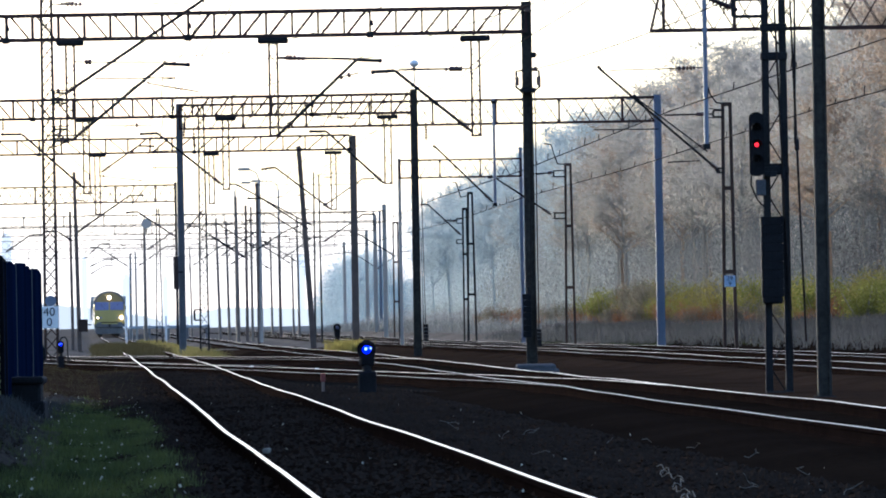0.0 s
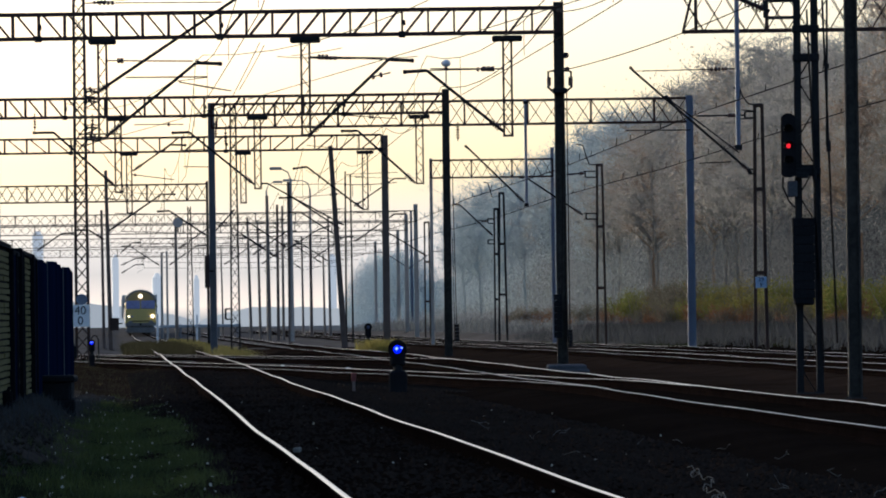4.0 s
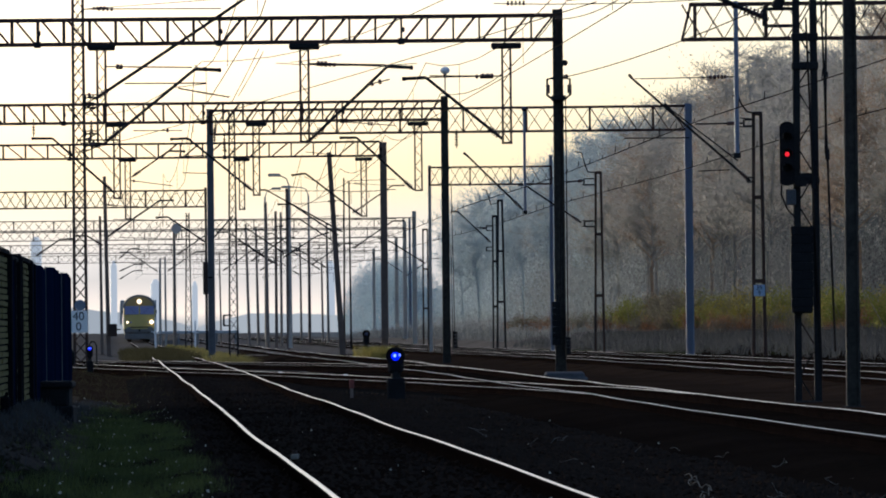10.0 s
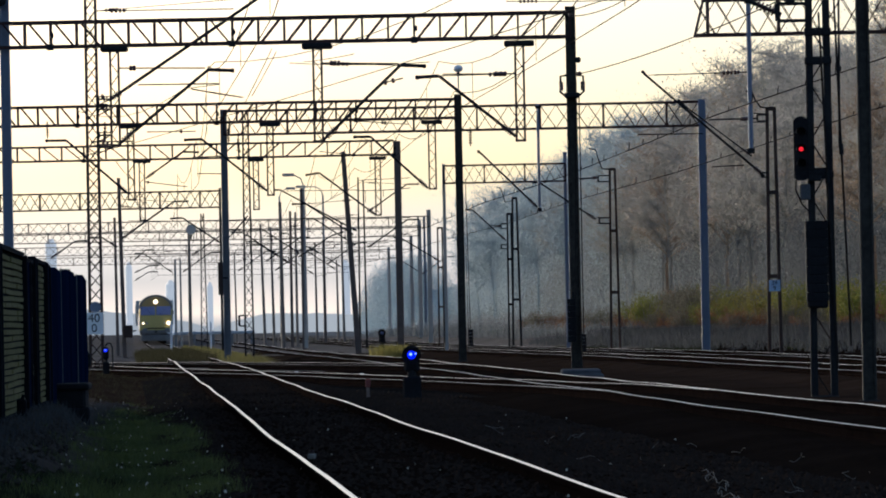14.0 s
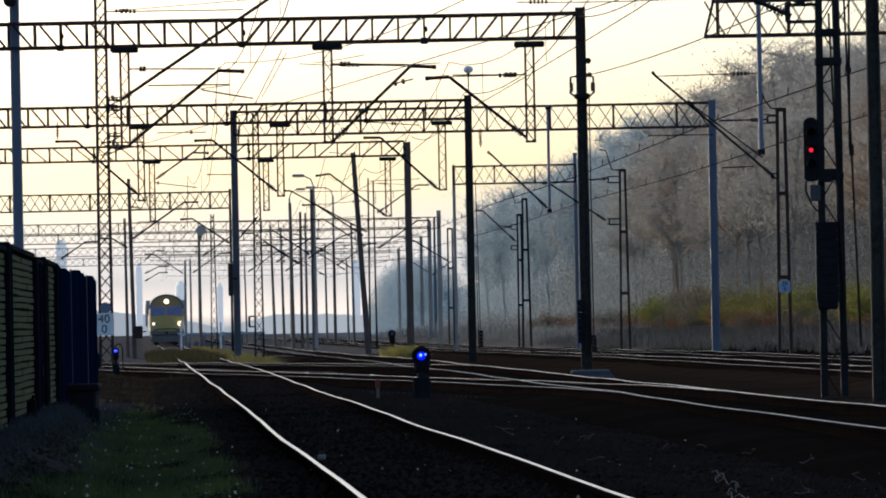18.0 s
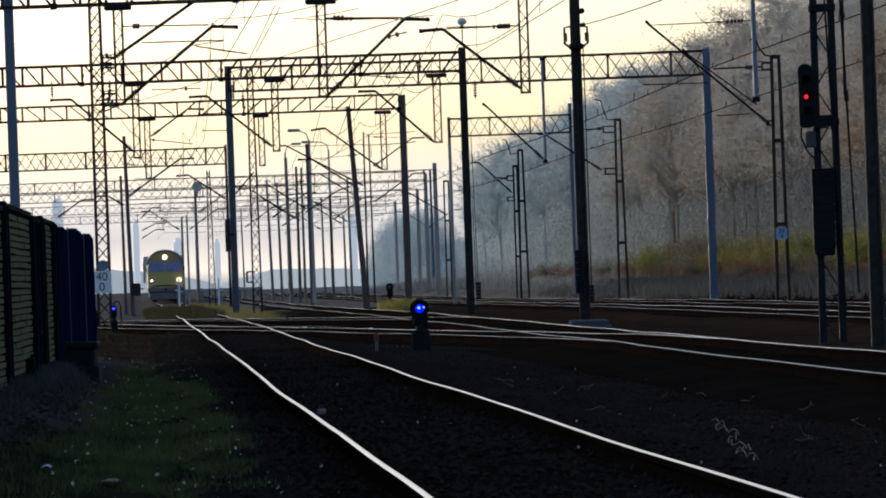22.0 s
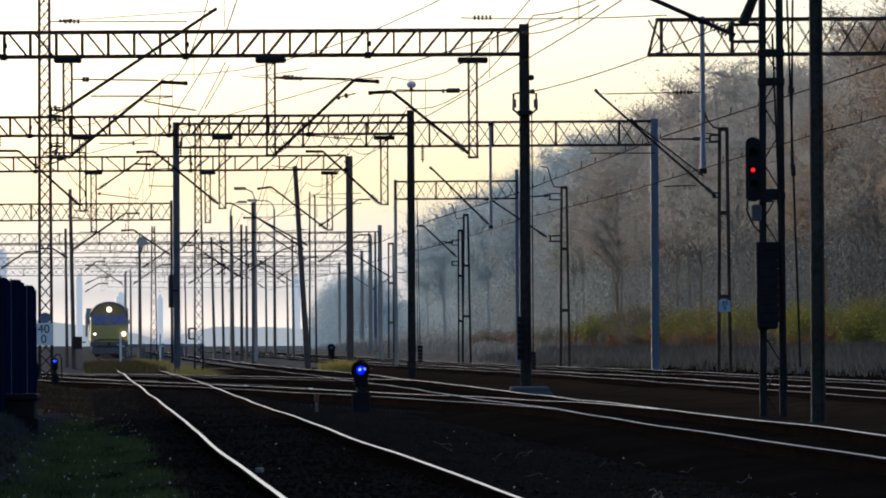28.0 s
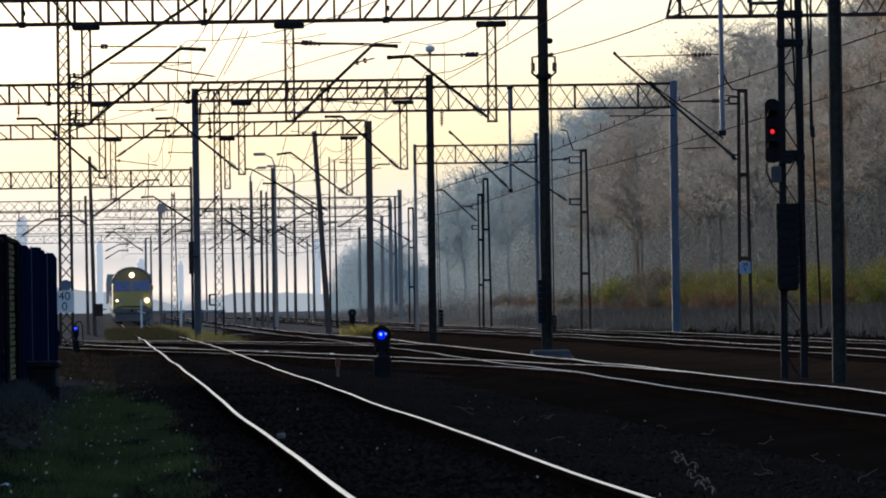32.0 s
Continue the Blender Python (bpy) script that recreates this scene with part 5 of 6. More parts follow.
def street_lamp(x, y, z0, z1, arm):
    t = thing("street_lamp", "grey lamp pole with a curved arm and flat head", "street lamp", (x, y, z0), "street lamps")
    h = z1 - z0
    part("pole", Shape().tube((0, 0, 0), (0, 0, h - 0.6), 0.12, 0.07, 10), HAZEGALV, t)
    s = 1 if arm > 0 else -1
    part("arm", Shape().path([(0, 0, h - 0.62), (s * 0.15, 0, h - 0.2), (s * 0.5, 0, h - 0.03), (arm, 0, h)], 0.04, 8), HAZEGALV, t)
    part("head", Shape().box(min(arm, arm + s * 0.7), max(arm, arm + s * 0.7), -0.15, 0.15, h - 0.08, h + 0.1, 0.04), HAZEGALV, t)


for a in ((-10.661, 370.968, -0.328, 9.543, -0.5), (-11.86, 460.0, -0.031, 10.769, -1.2), (-15.563, 479.167, 0.157, 11.074, 0.5)):
    street_lamp(*a)


def relay_box(x, y, w, h, label, material):
    t = thing("equipment_cabinet", label, "cabinet", (x, y, ground_z(x, y) - 0.03), "cabinets")
    part("case", Shape().box(-w / 2, w / 2, -0.3, 0.3, 0.1, h, 0.03), material, t)
    part("plinth", Shape().box(-w / 2 - 0.05, w / 2 + 0.05, -0.35, 0.35, -0.1, 0.12, 0.02), BLACK, t)
    part("lid", Shape().box(-w / 2 - 0.04, w / 2 + 0.04, -0.34, 0.34, h - 0.02, h + 0.06, 0.02), material, t)


relay_box(-4.88, 75.0, 0.36, 0.34, "low dark equipment box at the fence foot", BLACK)
slab = thing("concrete_slab", "pale flat concrete trough lid beside the mast", "slab", (1.79, 134.108, -0.16))
part("lid", Shape().box(-0.40, 0.40, -1.2, 1.6, -0.1, 0.06, 0.03), SLABC, slab)
part("edge", Shape().box(-0.46, 0.46, -1.3, 1.7, -0.2, -0.03, 0.03), SLABC, slab)


def white_stake(x, y, h):
    t = thing("white_stake", "weathered pale wooden stake in the grass", "stake", (x, y, ground_z(x, y)), "white stakes")
    part("stake", Shape().box(-0.06, 0.06, -0.05, 0.05, -0.1, h, 0.02), WHITE, t)
    part("crosspiece", Shape().bar((-0.22, 0, h * 0.62), (0.22, 0, h * 0.55), 0.1, 0.06), WHITE, t)


disc = thing("round_plate", "round pale blue-grey plate fixed on a lattice mast", "sign", (-10.649, 174.242, 1.522))
part("face", Shape().tube((0, -0.015, 0), (0, 0.015, 0), 0.15, n=20), BLUEGREY, disc)
part("bracket", Shape().bar((-0.05, 0.02, 0), (0.1, 0.3, 0), 0.03), STEEL, disc)
lantern = thing("switch_lantern", "black point lantern on a low stand by the fence", "lantern", (-10.016, 159.722, ground_z(-10.016, 159.722)))
part("stand", Shape().tube((0, 0, -0.05), (0, 0, 0.2), 0.06), BLACK, lantern)
part("body", Shape().box(-0.11, 0.11, -0.1, 0.1, 0.18, 0.52, 0.04), BLACK, lantern)
part("cap", Shape().tube((0, 0, 0.5), (0, 0, 0.6), 0.08, 0.04), BLACK, lantern)
pipe = thing("bent_pipe", "bent dark pipe beside a ground signal", "pipe", (-9.843, 166.667, ground_z(-9.843, 166.667)))
part("tube", Shape().path([(-0.12, 0, 0.70), (-0.06, 0, 0.78), (0.02, 0, 0.78), (0.07, 0, 0.68), (0.08, 0, -0.05)], 0.018, 6), STEEL, pipe)
part("clamp", Shape().box(0.05, 0.11, -0.03, 0.03, 0.2, 0.26, 0.008), STEEL, pipe)
ball = thing("mast_ball", "dark round fitting clamped high on a gantry mast", "fitting", (-11.179, 149.351 - 0.2, 8.529))
part("shell", Shape().ball((0, 0, 0), 0.15, 8, 14), STEEL, ball)
part("strap", Shape().box(-0.12, 0.12, 0.05, 0.3, -0.04, 0.04, 0.01), STEEL, ball)
white_stake(-18.371, 370.968, 1.7)
white_stake(-18.494, 425.926, 1.8)
barrier = thing("low_barrier", "long low grey barrier rail across the yard end", "barrier", (-20.549, 479.167, 0.083))
part("rail", Shape().box(-3.0, 3.0, -0.1, 0.1, 0.36, 0.56, 0.03), WAGON, barrier)
for i in range(5):
    part("post", Shape().box(-2.95 + i * 1.4, -2.8 + i * 1.4, -0.08, 0.08, -0.6, 0.6, 0.01), UNDER, barrier)
bk = thing("ladder_bracket", "dark folded ladder bracket on a lattice mast", "bracket", (-8.686, 225.49 - 0.2, 0.95))
for bz in (0.0, 0.36):
    part("rung", Shape().bar((-0.1, 0, bz), (0.16, 0, bz), 0.05), BLACK, bk)
part("upright", Shape().bar((-0.1, 0, 0), (-0.1, 0, 0.36), 0.07), BLACK, bk)
joint = thing("rail_joint_plate", "pale worn joint plate beside a rail", "joint plate", (-1.44, 50.961, -0.12))
part("plate", Shape().box(-0.03, 0.03, -0.2, 0.2, -0.02, 0.02, 0.008), STEMC, joint)
part("bolt", Shape().tube((0, 0, 0.02), (0, 0, 0.05), 0.02), RUSTY, joint)
# equipment boxes on masts
for bx, by, bz0, bz1, bw in ((-9.223, 221.154, 2.011, 3.126, 0.16), (-16.125, 287.5, 0.543, 1.093, 0.4)):
    o = thing("mast_box", "narrow brown equipment box strapped to a mast", "box", (bx, by - 0.25, bz0), "mast boxes")
    part("case", Shape().box(-bw / 2, bw / 2, -0.1, 0.1, 0, bz1 - bz0, 0.02), RUSTY, o)
    part("strap", Shape().box(-bw / 2 - 0.01, bw / 2 + 0.15, -0.02, 0.2, (bz1 - bz0) * 0.5, (bz1 - bz0) * 0.5 + 0.05, 0.004), STEEL, o)
# far towers beyond the yard; their haze is painted as an even glow
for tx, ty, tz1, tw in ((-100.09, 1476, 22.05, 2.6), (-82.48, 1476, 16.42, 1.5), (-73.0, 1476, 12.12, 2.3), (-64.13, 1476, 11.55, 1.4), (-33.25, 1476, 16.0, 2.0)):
    o = thing("backdrop_tower", "far tower beyond the yard, haze painted as a grey glow", "tower", (tx, ty, -1), "distant towers")
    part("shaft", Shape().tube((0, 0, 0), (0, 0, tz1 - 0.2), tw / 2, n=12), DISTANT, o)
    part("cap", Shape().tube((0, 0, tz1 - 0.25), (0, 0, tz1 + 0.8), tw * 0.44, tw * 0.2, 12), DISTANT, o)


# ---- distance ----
# flat ridge that glows in one haze colour instead of taking light
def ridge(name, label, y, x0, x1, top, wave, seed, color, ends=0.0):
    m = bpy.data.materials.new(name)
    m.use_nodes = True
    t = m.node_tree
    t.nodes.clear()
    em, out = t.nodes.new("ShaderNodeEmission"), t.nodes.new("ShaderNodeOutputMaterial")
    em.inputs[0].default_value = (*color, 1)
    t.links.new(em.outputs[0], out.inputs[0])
    vs, fs = [], []
    n = 160
    for i in range(n + 1):
        u = i / n
        x = x0 + (x1 - x0) * u
        h = top * (min(1, u / ends, (1 - u) / ends) ** 0.6 if ends else 1) + wave * (noise.noise((x / y * 40, seed, 0)) + 0.5 * noise.noise((x / y * 160, seed, 5)) + 0.25 * noise.noise((x / y * 600, seed, 9)))
        vs += [(x, y, -3), (x, y + 20, max(h, -2.9)), (x, y + 60, -3)]
    for i in range(n):
        fs += [(i * 3, i * 3 + 3, i * 3 + 4, i * 3 + 1), (i * 3 + 1, i * 3 + 4, i * 3 + 5, i * 3 + 2)]
    me = bpy.data.meshes.new(name)
    me.from_pydata(vs, [], fs)
    me.materials.append(m)
    tagged(new(name, me), label, "backdrop", kind="structure")


def haze_bank():
    """A glowing sheet with horizon haze painted on by height, fading upwards."""
    m = bpy.data.materials.new("painted_horizon_haze")
    m.use_nodes = True
    t = m.node_tree
    t.nodes.clear()
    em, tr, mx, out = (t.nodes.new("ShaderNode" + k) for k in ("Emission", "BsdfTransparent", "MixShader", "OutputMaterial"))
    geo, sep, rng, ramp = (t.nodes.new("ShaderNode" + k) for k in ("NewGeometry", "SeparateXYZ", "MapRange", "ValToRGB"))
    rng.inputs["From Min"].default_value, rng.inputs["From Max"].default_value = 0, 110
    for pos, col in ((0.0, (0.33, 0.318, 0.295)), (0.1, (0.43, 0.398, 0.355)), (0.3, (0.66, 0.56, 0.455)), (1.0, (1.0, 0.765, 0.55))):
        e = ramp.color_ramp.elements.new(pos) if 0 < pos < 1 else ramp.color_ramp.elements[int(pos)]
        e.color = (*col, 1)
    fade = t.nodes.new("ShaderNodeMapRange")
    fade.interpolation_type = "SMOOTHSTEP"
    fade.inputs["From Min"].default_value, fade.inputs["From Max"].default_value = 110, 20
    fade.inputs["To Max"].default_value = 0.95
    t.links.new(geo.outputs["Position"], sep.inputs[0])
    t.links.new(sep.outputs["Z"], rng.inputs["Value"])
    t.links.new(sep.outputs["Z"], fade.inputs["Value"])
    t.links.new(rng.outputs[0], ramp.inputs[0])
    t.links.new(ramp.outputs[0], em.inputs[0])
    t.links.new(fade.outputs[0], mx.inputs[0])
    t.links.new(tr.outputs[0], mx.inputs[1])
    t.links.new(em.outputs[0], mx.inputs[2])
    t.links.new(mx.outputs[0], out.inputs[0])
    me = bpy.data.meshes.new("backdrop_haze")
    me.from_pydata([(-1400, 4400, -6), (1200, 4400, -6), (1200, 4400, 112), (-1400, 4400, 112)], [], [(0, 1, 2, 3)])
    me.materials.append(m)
    tagged(new("backdrop_haze", me), "glowing backdrop sheet painted as pale haze low on the horizon", "backdrop", kind="structure")


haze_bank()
ridge("backdrop_woods", "far wood backdrop behind the train, haze painted as a glow", 1500, -180, -64, 6.2, 0.8, 7, (0.31, 0.305, 0.287), 0.3)
ridge("backdrop_hedge", "low wood backdrop beyond the yard end, haze painted as a glow", 1450, -64, -14, 3.6, 0.9, 12, (0.35, 0.34, 0.312), 0.25)


# ---- trees ----
def tree_mesh(seed, h, spread, leaf, leaves, twigs):
    """Trunk and limbs in one shape, small leaf and twig blades in the other."""
    rnd = random.Random(seed)
    tr, cr = Shape(), Shape()
    tr.tube((0, 0, -0.3), (rnd.uniform(-0.2, 0.2), 0, h * 0.35), h * 0.011, h * 0.008, 7)
    p = Vector((0, 0, h * 0.35))
    q = Vector((rnd.uniform(-0.4, 0.4), rnd.uniform(-0.4, 0.4), h * 0.85))
    tr.tube(p, q, h * 0.008, h * 0.0025, 6)
    tips = []
    for i in range(26):
        u = rnd.uniform(0.05, 1.0)
        b = p.lerp(q, u)
        a = rnd.uniform(0, 2 * math.pi)
        ln = spread * (1.05 - 0.55 * u) * rnd.uniform(0.6, 1.1)
        e = b + Vector((math.cos(a) * ln, math.sin(a) * ln, ln * rnd.uniform(0.35, 1.0)))
        e.z = min(e.z, h)
        tr.tube(b, e, h * 0.0036 * (1.2 - u), h * 0.0012, 5)
        for k in range(4):
            m = b.lerp(e, rnd.uniform(0.4, 1))
            s = m + Vector((rnd.gauss(0, 1), rnd.gauss(0, 1), abs(rnd.gauss(0.6, 0.6)))) * spread * 0.28
            tr.tube(m, s, h * 0.0018, h * 0.0007, 4)
            tips.append((m, s))
    for i in range(twigs):
        m, s = rnd.choice(tips)
        b = m.lerp(s, rnd.random())
        d = Vector((rnd.gauss(0, 1), rnd.gauss(0, 1), rnd.gauss(0.5, 0.8)))
        e = b + d * spread * 0.16
        w = Vector((rnd.gauss(0, 1), rnd.gauss(0, 1), rnd.gauss(0, 1))).cross(d).normalized() * 0.022
        cr.add([b - w, b + w, e], [(0, 1, 2)])
    for i in range(leaves):
        m, s = rnd.choice(tips)
        c = m.lerp(s, rnd.uniform(0.0, 1.2)) + Vector((rnd.gauss(0, 1), rnd.gauss(0, 1), rnd.gauss(0, 0.8))) * spread * 0.13
        u = Vector((rnd.gauss(0, 0.45), rnd.gauss(0, 0.45), rnd.gauss(0, 1))).normalized()
        v = u.cross(Vector((rnd.gauss(0, 1), rnd.gauss(0, 1), rnd.gauss(0, 0.4)))).normalized()
        k = leaf * rnd.uniform(0.6, 1.3)
        cr.add([c - u * k, c - v * k * 0.7, c + u * k + v * k * 0.3], [(0, 1, 2)])
    return tr, cr


def tree_kind(name, seed, h, spread, leaf, leaves, twigs, crown_mat, label):
    tr, cr = tree_mesh(seed, h, spread, leaf, leaves, twigs)
    t = thing(name, label, "tree", group="trees on the bank")
    part("trunk", tr, crown_mat, t)
    part("crown", cr, crown_mat, t)
    return t


KINDS = [tree_kind("bare_tree", 1, 13, 3.4, 0.055, 4200, 1600, TWIG, "nearly bare deciduous tree on the bank, haze-grey in colour"),
         tree_kind("silver_birch", 2, 12, 3.0, 0.055, 4200, 1600, HAZETWIG, "fine-twigged tree on the bank, paled by painted haze"),
         tree_kind("copper_tree", 3, 12.5, 3.2, 0.07, 4200, 1200, LEAFBROWN, "autumn tree with faded copper leaves on the bank"),
         tree_kind("copper_tree", 4, 11, 2.8, 0.07, 4200, 1200, LEAFBROWN, "autumn tree with faded copper leaves on the bank"),
         tree_kind("silver_birch", 5, 11.5, 3.6, 0.055, 4200, 1600, HAZETWIG, "fine-twigged tree on the bank, paled by painted haze")]
rt = random.Random(8)
used = set()


def plant(k, c, y, s):
    x = track_x(c, y)
    m = pose(x, y, ground_z(x, y) - 0.2, rt.uniform(-3, 3), rt.uniform(-3, 3), rt.uniform(0, 360))
    if k in used:
        o = copy_thing(KINDS[k], m)
    else:
        used.add(k)
        o = KINDS[k]
        o.matrix_basis = m
    o.scale = (s, s, s)


for row, (c0, step, s0) in enumerate(((29.5, 5.0, 0.66), (33, 4.6, 0.90), (37.5, 5.0, 0.99), (43, 6.0, 0.98))):
    y = 150 + row * 2
    while y < 560 + row * 14:
        near = y < 255
        # kind follows distance, so haze is stepped through the tree colours
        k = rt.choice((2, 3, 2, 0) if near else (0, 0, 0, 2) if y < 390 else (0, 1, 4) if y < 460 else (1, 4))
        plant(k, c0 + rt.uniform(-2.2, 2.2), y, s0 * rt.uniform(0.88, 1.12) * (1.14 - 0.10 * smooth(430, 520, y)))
        y += step * rt.uniform(0.8, 1.25) * (1.0 if y < 400 else 1.5)
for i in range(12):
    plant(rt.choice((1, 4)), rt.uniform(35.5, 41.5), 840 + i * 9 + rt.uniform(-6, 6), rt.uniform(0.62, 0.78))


# ---- shrubs and grass ----
def fall(a, b, t):
    t = np.clip((t - a) / (b - a), 0, 1)
    return t * t * (3 - 2 * t)


def bank_height(c, y):
    rise = 0.5 * fall(20, 23, c) + 1.2 * fall(23, 34, c) + 7.0 * fall(32, 75, c)
    return -0.31 - 0.16 * fall(150, 340, y) + rise * (1 - fall(480, 740, y))


def sprays(name, label, material, rng, c, y, z, size):
    """Small random sprays of twigs and leaves, one blade each, at the given places."""
    n = len(c)
    o = np.stack([c + SLOPE * y, y, z], 1)
    u = rng.normal(size=(n, 3)) * (0.3, 0.3, 1.0)
    u /= np.linalg.norm(u, axis=1)[:, None]
    v = np.cross(u, rng.normal(size=(n, 3)))
    v /= np.linalg.norm(v, axis=1)[:, None]
    k = size[:, None]
    co = np.stack([o - u * k - v * k * 0.35, o - u * k * 0.4 + v * k * 0.55, o + u * k * 1.2], 1).reshape(-1, 3)
    me = bpy.data.meshes.new(name)
    me.vertices.add(n * 3)
    me.vertices.foreach_set("co", co.astype(np.float32).ravel())
    me.loops.add(n * 3)
    me.loops.foreach_set("vertex_index", np.arange(n * 3, dtype=np.int32))
    me.polygons.add(n)
    me.polygons.foreach_set("loop_start", np.arange(0, n * 3, 3, dtype=np.int32))
    me.materials.append(material)
    me.update(calc_edges=True)
    tagged(new(name, me), label, "undergrowth", kind="stuff")


def thicket():
    """Saplings and twigs in soft clumps that fill the wood's edge."""
    rng = np.random.default_rng(51)
    clumps, per = 4000, 350
    y = 140 + 440 * rng.random(clumps) ** 1.05
    c = 29.0 + 14 * rng.random(clumps) ** 1.5
    edge = np.minimum(1, 0.42 + (c - 29.0) * 0.17)
    top = (9.6 - 1.6 * fall(470, 580, y)) * edge * (0.85 + 0.3 * rng.random(clumps))
    r = rng.uniform(0.7, 1.7, clumps)
    z = bank_height(c, y) + np.maximum(0.4, top * rng.random(clumps) ** 0.8)
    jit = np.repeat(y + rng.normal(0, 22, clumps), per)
    c, y, z, r = (np.repeat(a, per) for a in (c, y, z, r))
    m = len(c)
    c, y, z = c + rng.normal(0, 0.55, m) * r, y + rng.normal(0, 0.9, m) * r, z + rng.normal(0, 0.45, m) * r
    z = np.maximum(z, bank_height(c, y) + 0.05)
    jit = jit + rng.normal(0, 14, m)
    size = rng.uniform(0.024, 0.052, m) * (1 + y / 800)
    # each distance band takes the next step of painted haze
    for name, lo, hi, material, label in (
            ("dark_thicket", 0, 235, UNDERHAZE1, "dark grey thicket under the nearest trees"),
            ("thicket", 235, 345, UNDERHAZE2, "leafless thicket of saplings under the trees, greyed by painted haze"),
            ("middle_thicket", 345, 460, UNDERHAZE3, "leafless thicket along the bank, greyed by painted haze"),
            ("far_thicket", 460, 9999, HAZETWIG, "leafless thicket far along the bank, paled by painted haze")):
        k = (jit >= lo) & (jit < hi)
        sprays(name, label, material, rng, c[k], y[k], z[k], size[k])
    n = 48000
    y, c = rng.uniform(340, 600, n), rng.uniform(22.8, 29.5, n)
    lift = np.maximum(0.15, 0.6 + 0.5 * np.sin(c * 1.9 + y * 0.13) * np.sin(y * 0.31 + 1)) * (0.5 + (c - 22.5) * 0.22)
    sprays("low_thicket", "low scrub at the foot of the far bank, greyed by painted haze", UNDERHAZE3, rng, c, y, bank_height(c, y) + 1.3 * lift * rng.random(n), rng.uniform(0.02, 0.045, n) * (1 + y / 900))
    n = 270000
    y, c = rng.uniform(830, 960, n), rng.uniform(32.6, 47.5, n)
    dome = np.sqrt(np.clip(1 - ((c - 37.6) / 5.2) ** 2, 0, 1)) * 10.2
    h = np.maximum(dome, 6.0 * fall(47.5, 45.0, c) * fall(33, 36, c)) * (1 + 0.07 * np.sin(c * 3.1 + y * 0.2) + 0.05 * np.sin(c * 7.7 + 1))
    # haze over this farthest wood is put into its blue-grey colour
    sprays("far_wood", "wood at the far end of the bank, haze-blue in its colour", FARHAZE, rng, c, y, -0.45 + h * rng.random(n) ** 0.8, rng.uniform(0.035, 0.085, n))


thicket()


def blades(name, label, category, material, n, place, size, seed):
    """Tufts of thin leaning blades."""
    rnd = random.Random(seed)
    sh = Shape()
    for i in range(n):
        x, y, s = place(rnd)
        z = ground_z(x, y) - 0.02
        for k in range(3):
            a = rnd.uniform(0, math.pi)
            h = size * s * rnd.uniform(0.5, 1.2)
            w = h * 0.03
            l = Vector((rnd.gauss(0, 0.35), rnd.gauss(0, 0.35), 1)) * h
            b = Vector((x + rnd.gauss(0, 0.05), y + rnd.gauss(0, 0.05), z))
            s_ = Vector((math.cos(a), math.sin(a), 0)) * w
            sh.add([b - s_, b + s_, b + l * 0.6 + s_ * 0.6, b + l, b + l * 0.6 - s_ * 0.6], [(0, 1, 2, 3, 4)])
    ob = part(name, sh, material)
    return tagged(ob, label, category, kind="stuff")


def at_c(c, y, s):
    return track_x(c, y), y, s


def verge_foot(r):
    y = 40 + 52 * r.random()
    return fence_x(y) + 0.1 + abs(r.gauss(0, 0.16)), y, 0.4 + 0.7 * r.random()


def verge(r):
    while True:
        cc, y = 0.75 - abs(r.gauss(0, 0.65)) - 0.2 * r.random(), 24 + 80 * r.random() ** 1.2
        patch = 0.7 * noise.noise((cc * 2.6, y * 0.3, 8)) + 0.5 * noise.noise((cc * 7, y * 0.9, 3)) + 0.35 * noise.noise((cc * 19, y * 2.4, 5))
        if patch > -0.2 + 0.5 * max(0, cc) + 0.7 * smooth(70, 104, y) + 0.30 * smooth(44, 33, y) + 0.6 * smooth(-0.35, -0.8, cc) * smooth(40, 55, y):
            return at_c(cc, y, 0.75 + 0.6 * r.random())


blades("grass", "patchy short green grass beside the fence", "grass", GRASS, 22000, verge, 0.075, 21)
blades("dark_tufts", "dark weedy tufts grown over the far track", "weeds", SOILWEED, 6000, lambda r: at_c(r.uniform(0.2, 3.0), r.uniform(226, 340), 0.5 + r.random()), 0.26, 27)
blades("yard_weeds", "straggly grey-green weeds beyond the fence end", "weeds", SOILWEED, 5200, lambda r: at_c(r.uniform(-3.2, 0.9) , 98 + 90 * r.random(), 0.4 + 0.9 * r.random() ** 2), 0.09, 31)
blades("foot_weeds", "dry weeds along the foot of the fence", "weeds", SCRUB, 3200, verge_foot, 0.12, 28)
blades("far_grass", "yellowing grass between the tracks", "grass", YGRASS, 7000, lambda r: at_c(r.uniform(3.0, 4.3) + 0.5 * r.random() ** 3, r.uniform(212, 400), 1), 0.3, 22)
blades("bank_grass", "tall dry grass along the wooded bank", "grass", SCRUB, 16000, lambda r: at_c(29 - 6.5 * r.random() ** 1.5, 165 + 165 * r.random(), 1), 0.5, 23)
blades("far_bank_grass", "grass along the far wooded bank, haze-grey in its colour", "grass", FARGRASS, 14000, lambda r: at_c(29.5 - 7.5 * r.random() ** 1.4, r.uniform(315, 620), 0.4 + 0.8 * r.random()), 0.7, 29)
blades("bank_weeds", "yellow-green weeds along the wooded bank", "weeds", YGRASS, 2600, lambda r: at_c(26.3 + abs(r.gauss(0, 1.2)), r.gauss(240, 17), 1), 0.6, 24)
blades("track_weeds", "dark weeds at the foot of the bank, cooled by painted haze", "weeds", UNDERHAZE1, 9000, lambda r: at_c(r.uniform(21, 26.5), 165 + 180 * r.random(), 0.6 + 0.6 * r.random()), 0.45, 30)
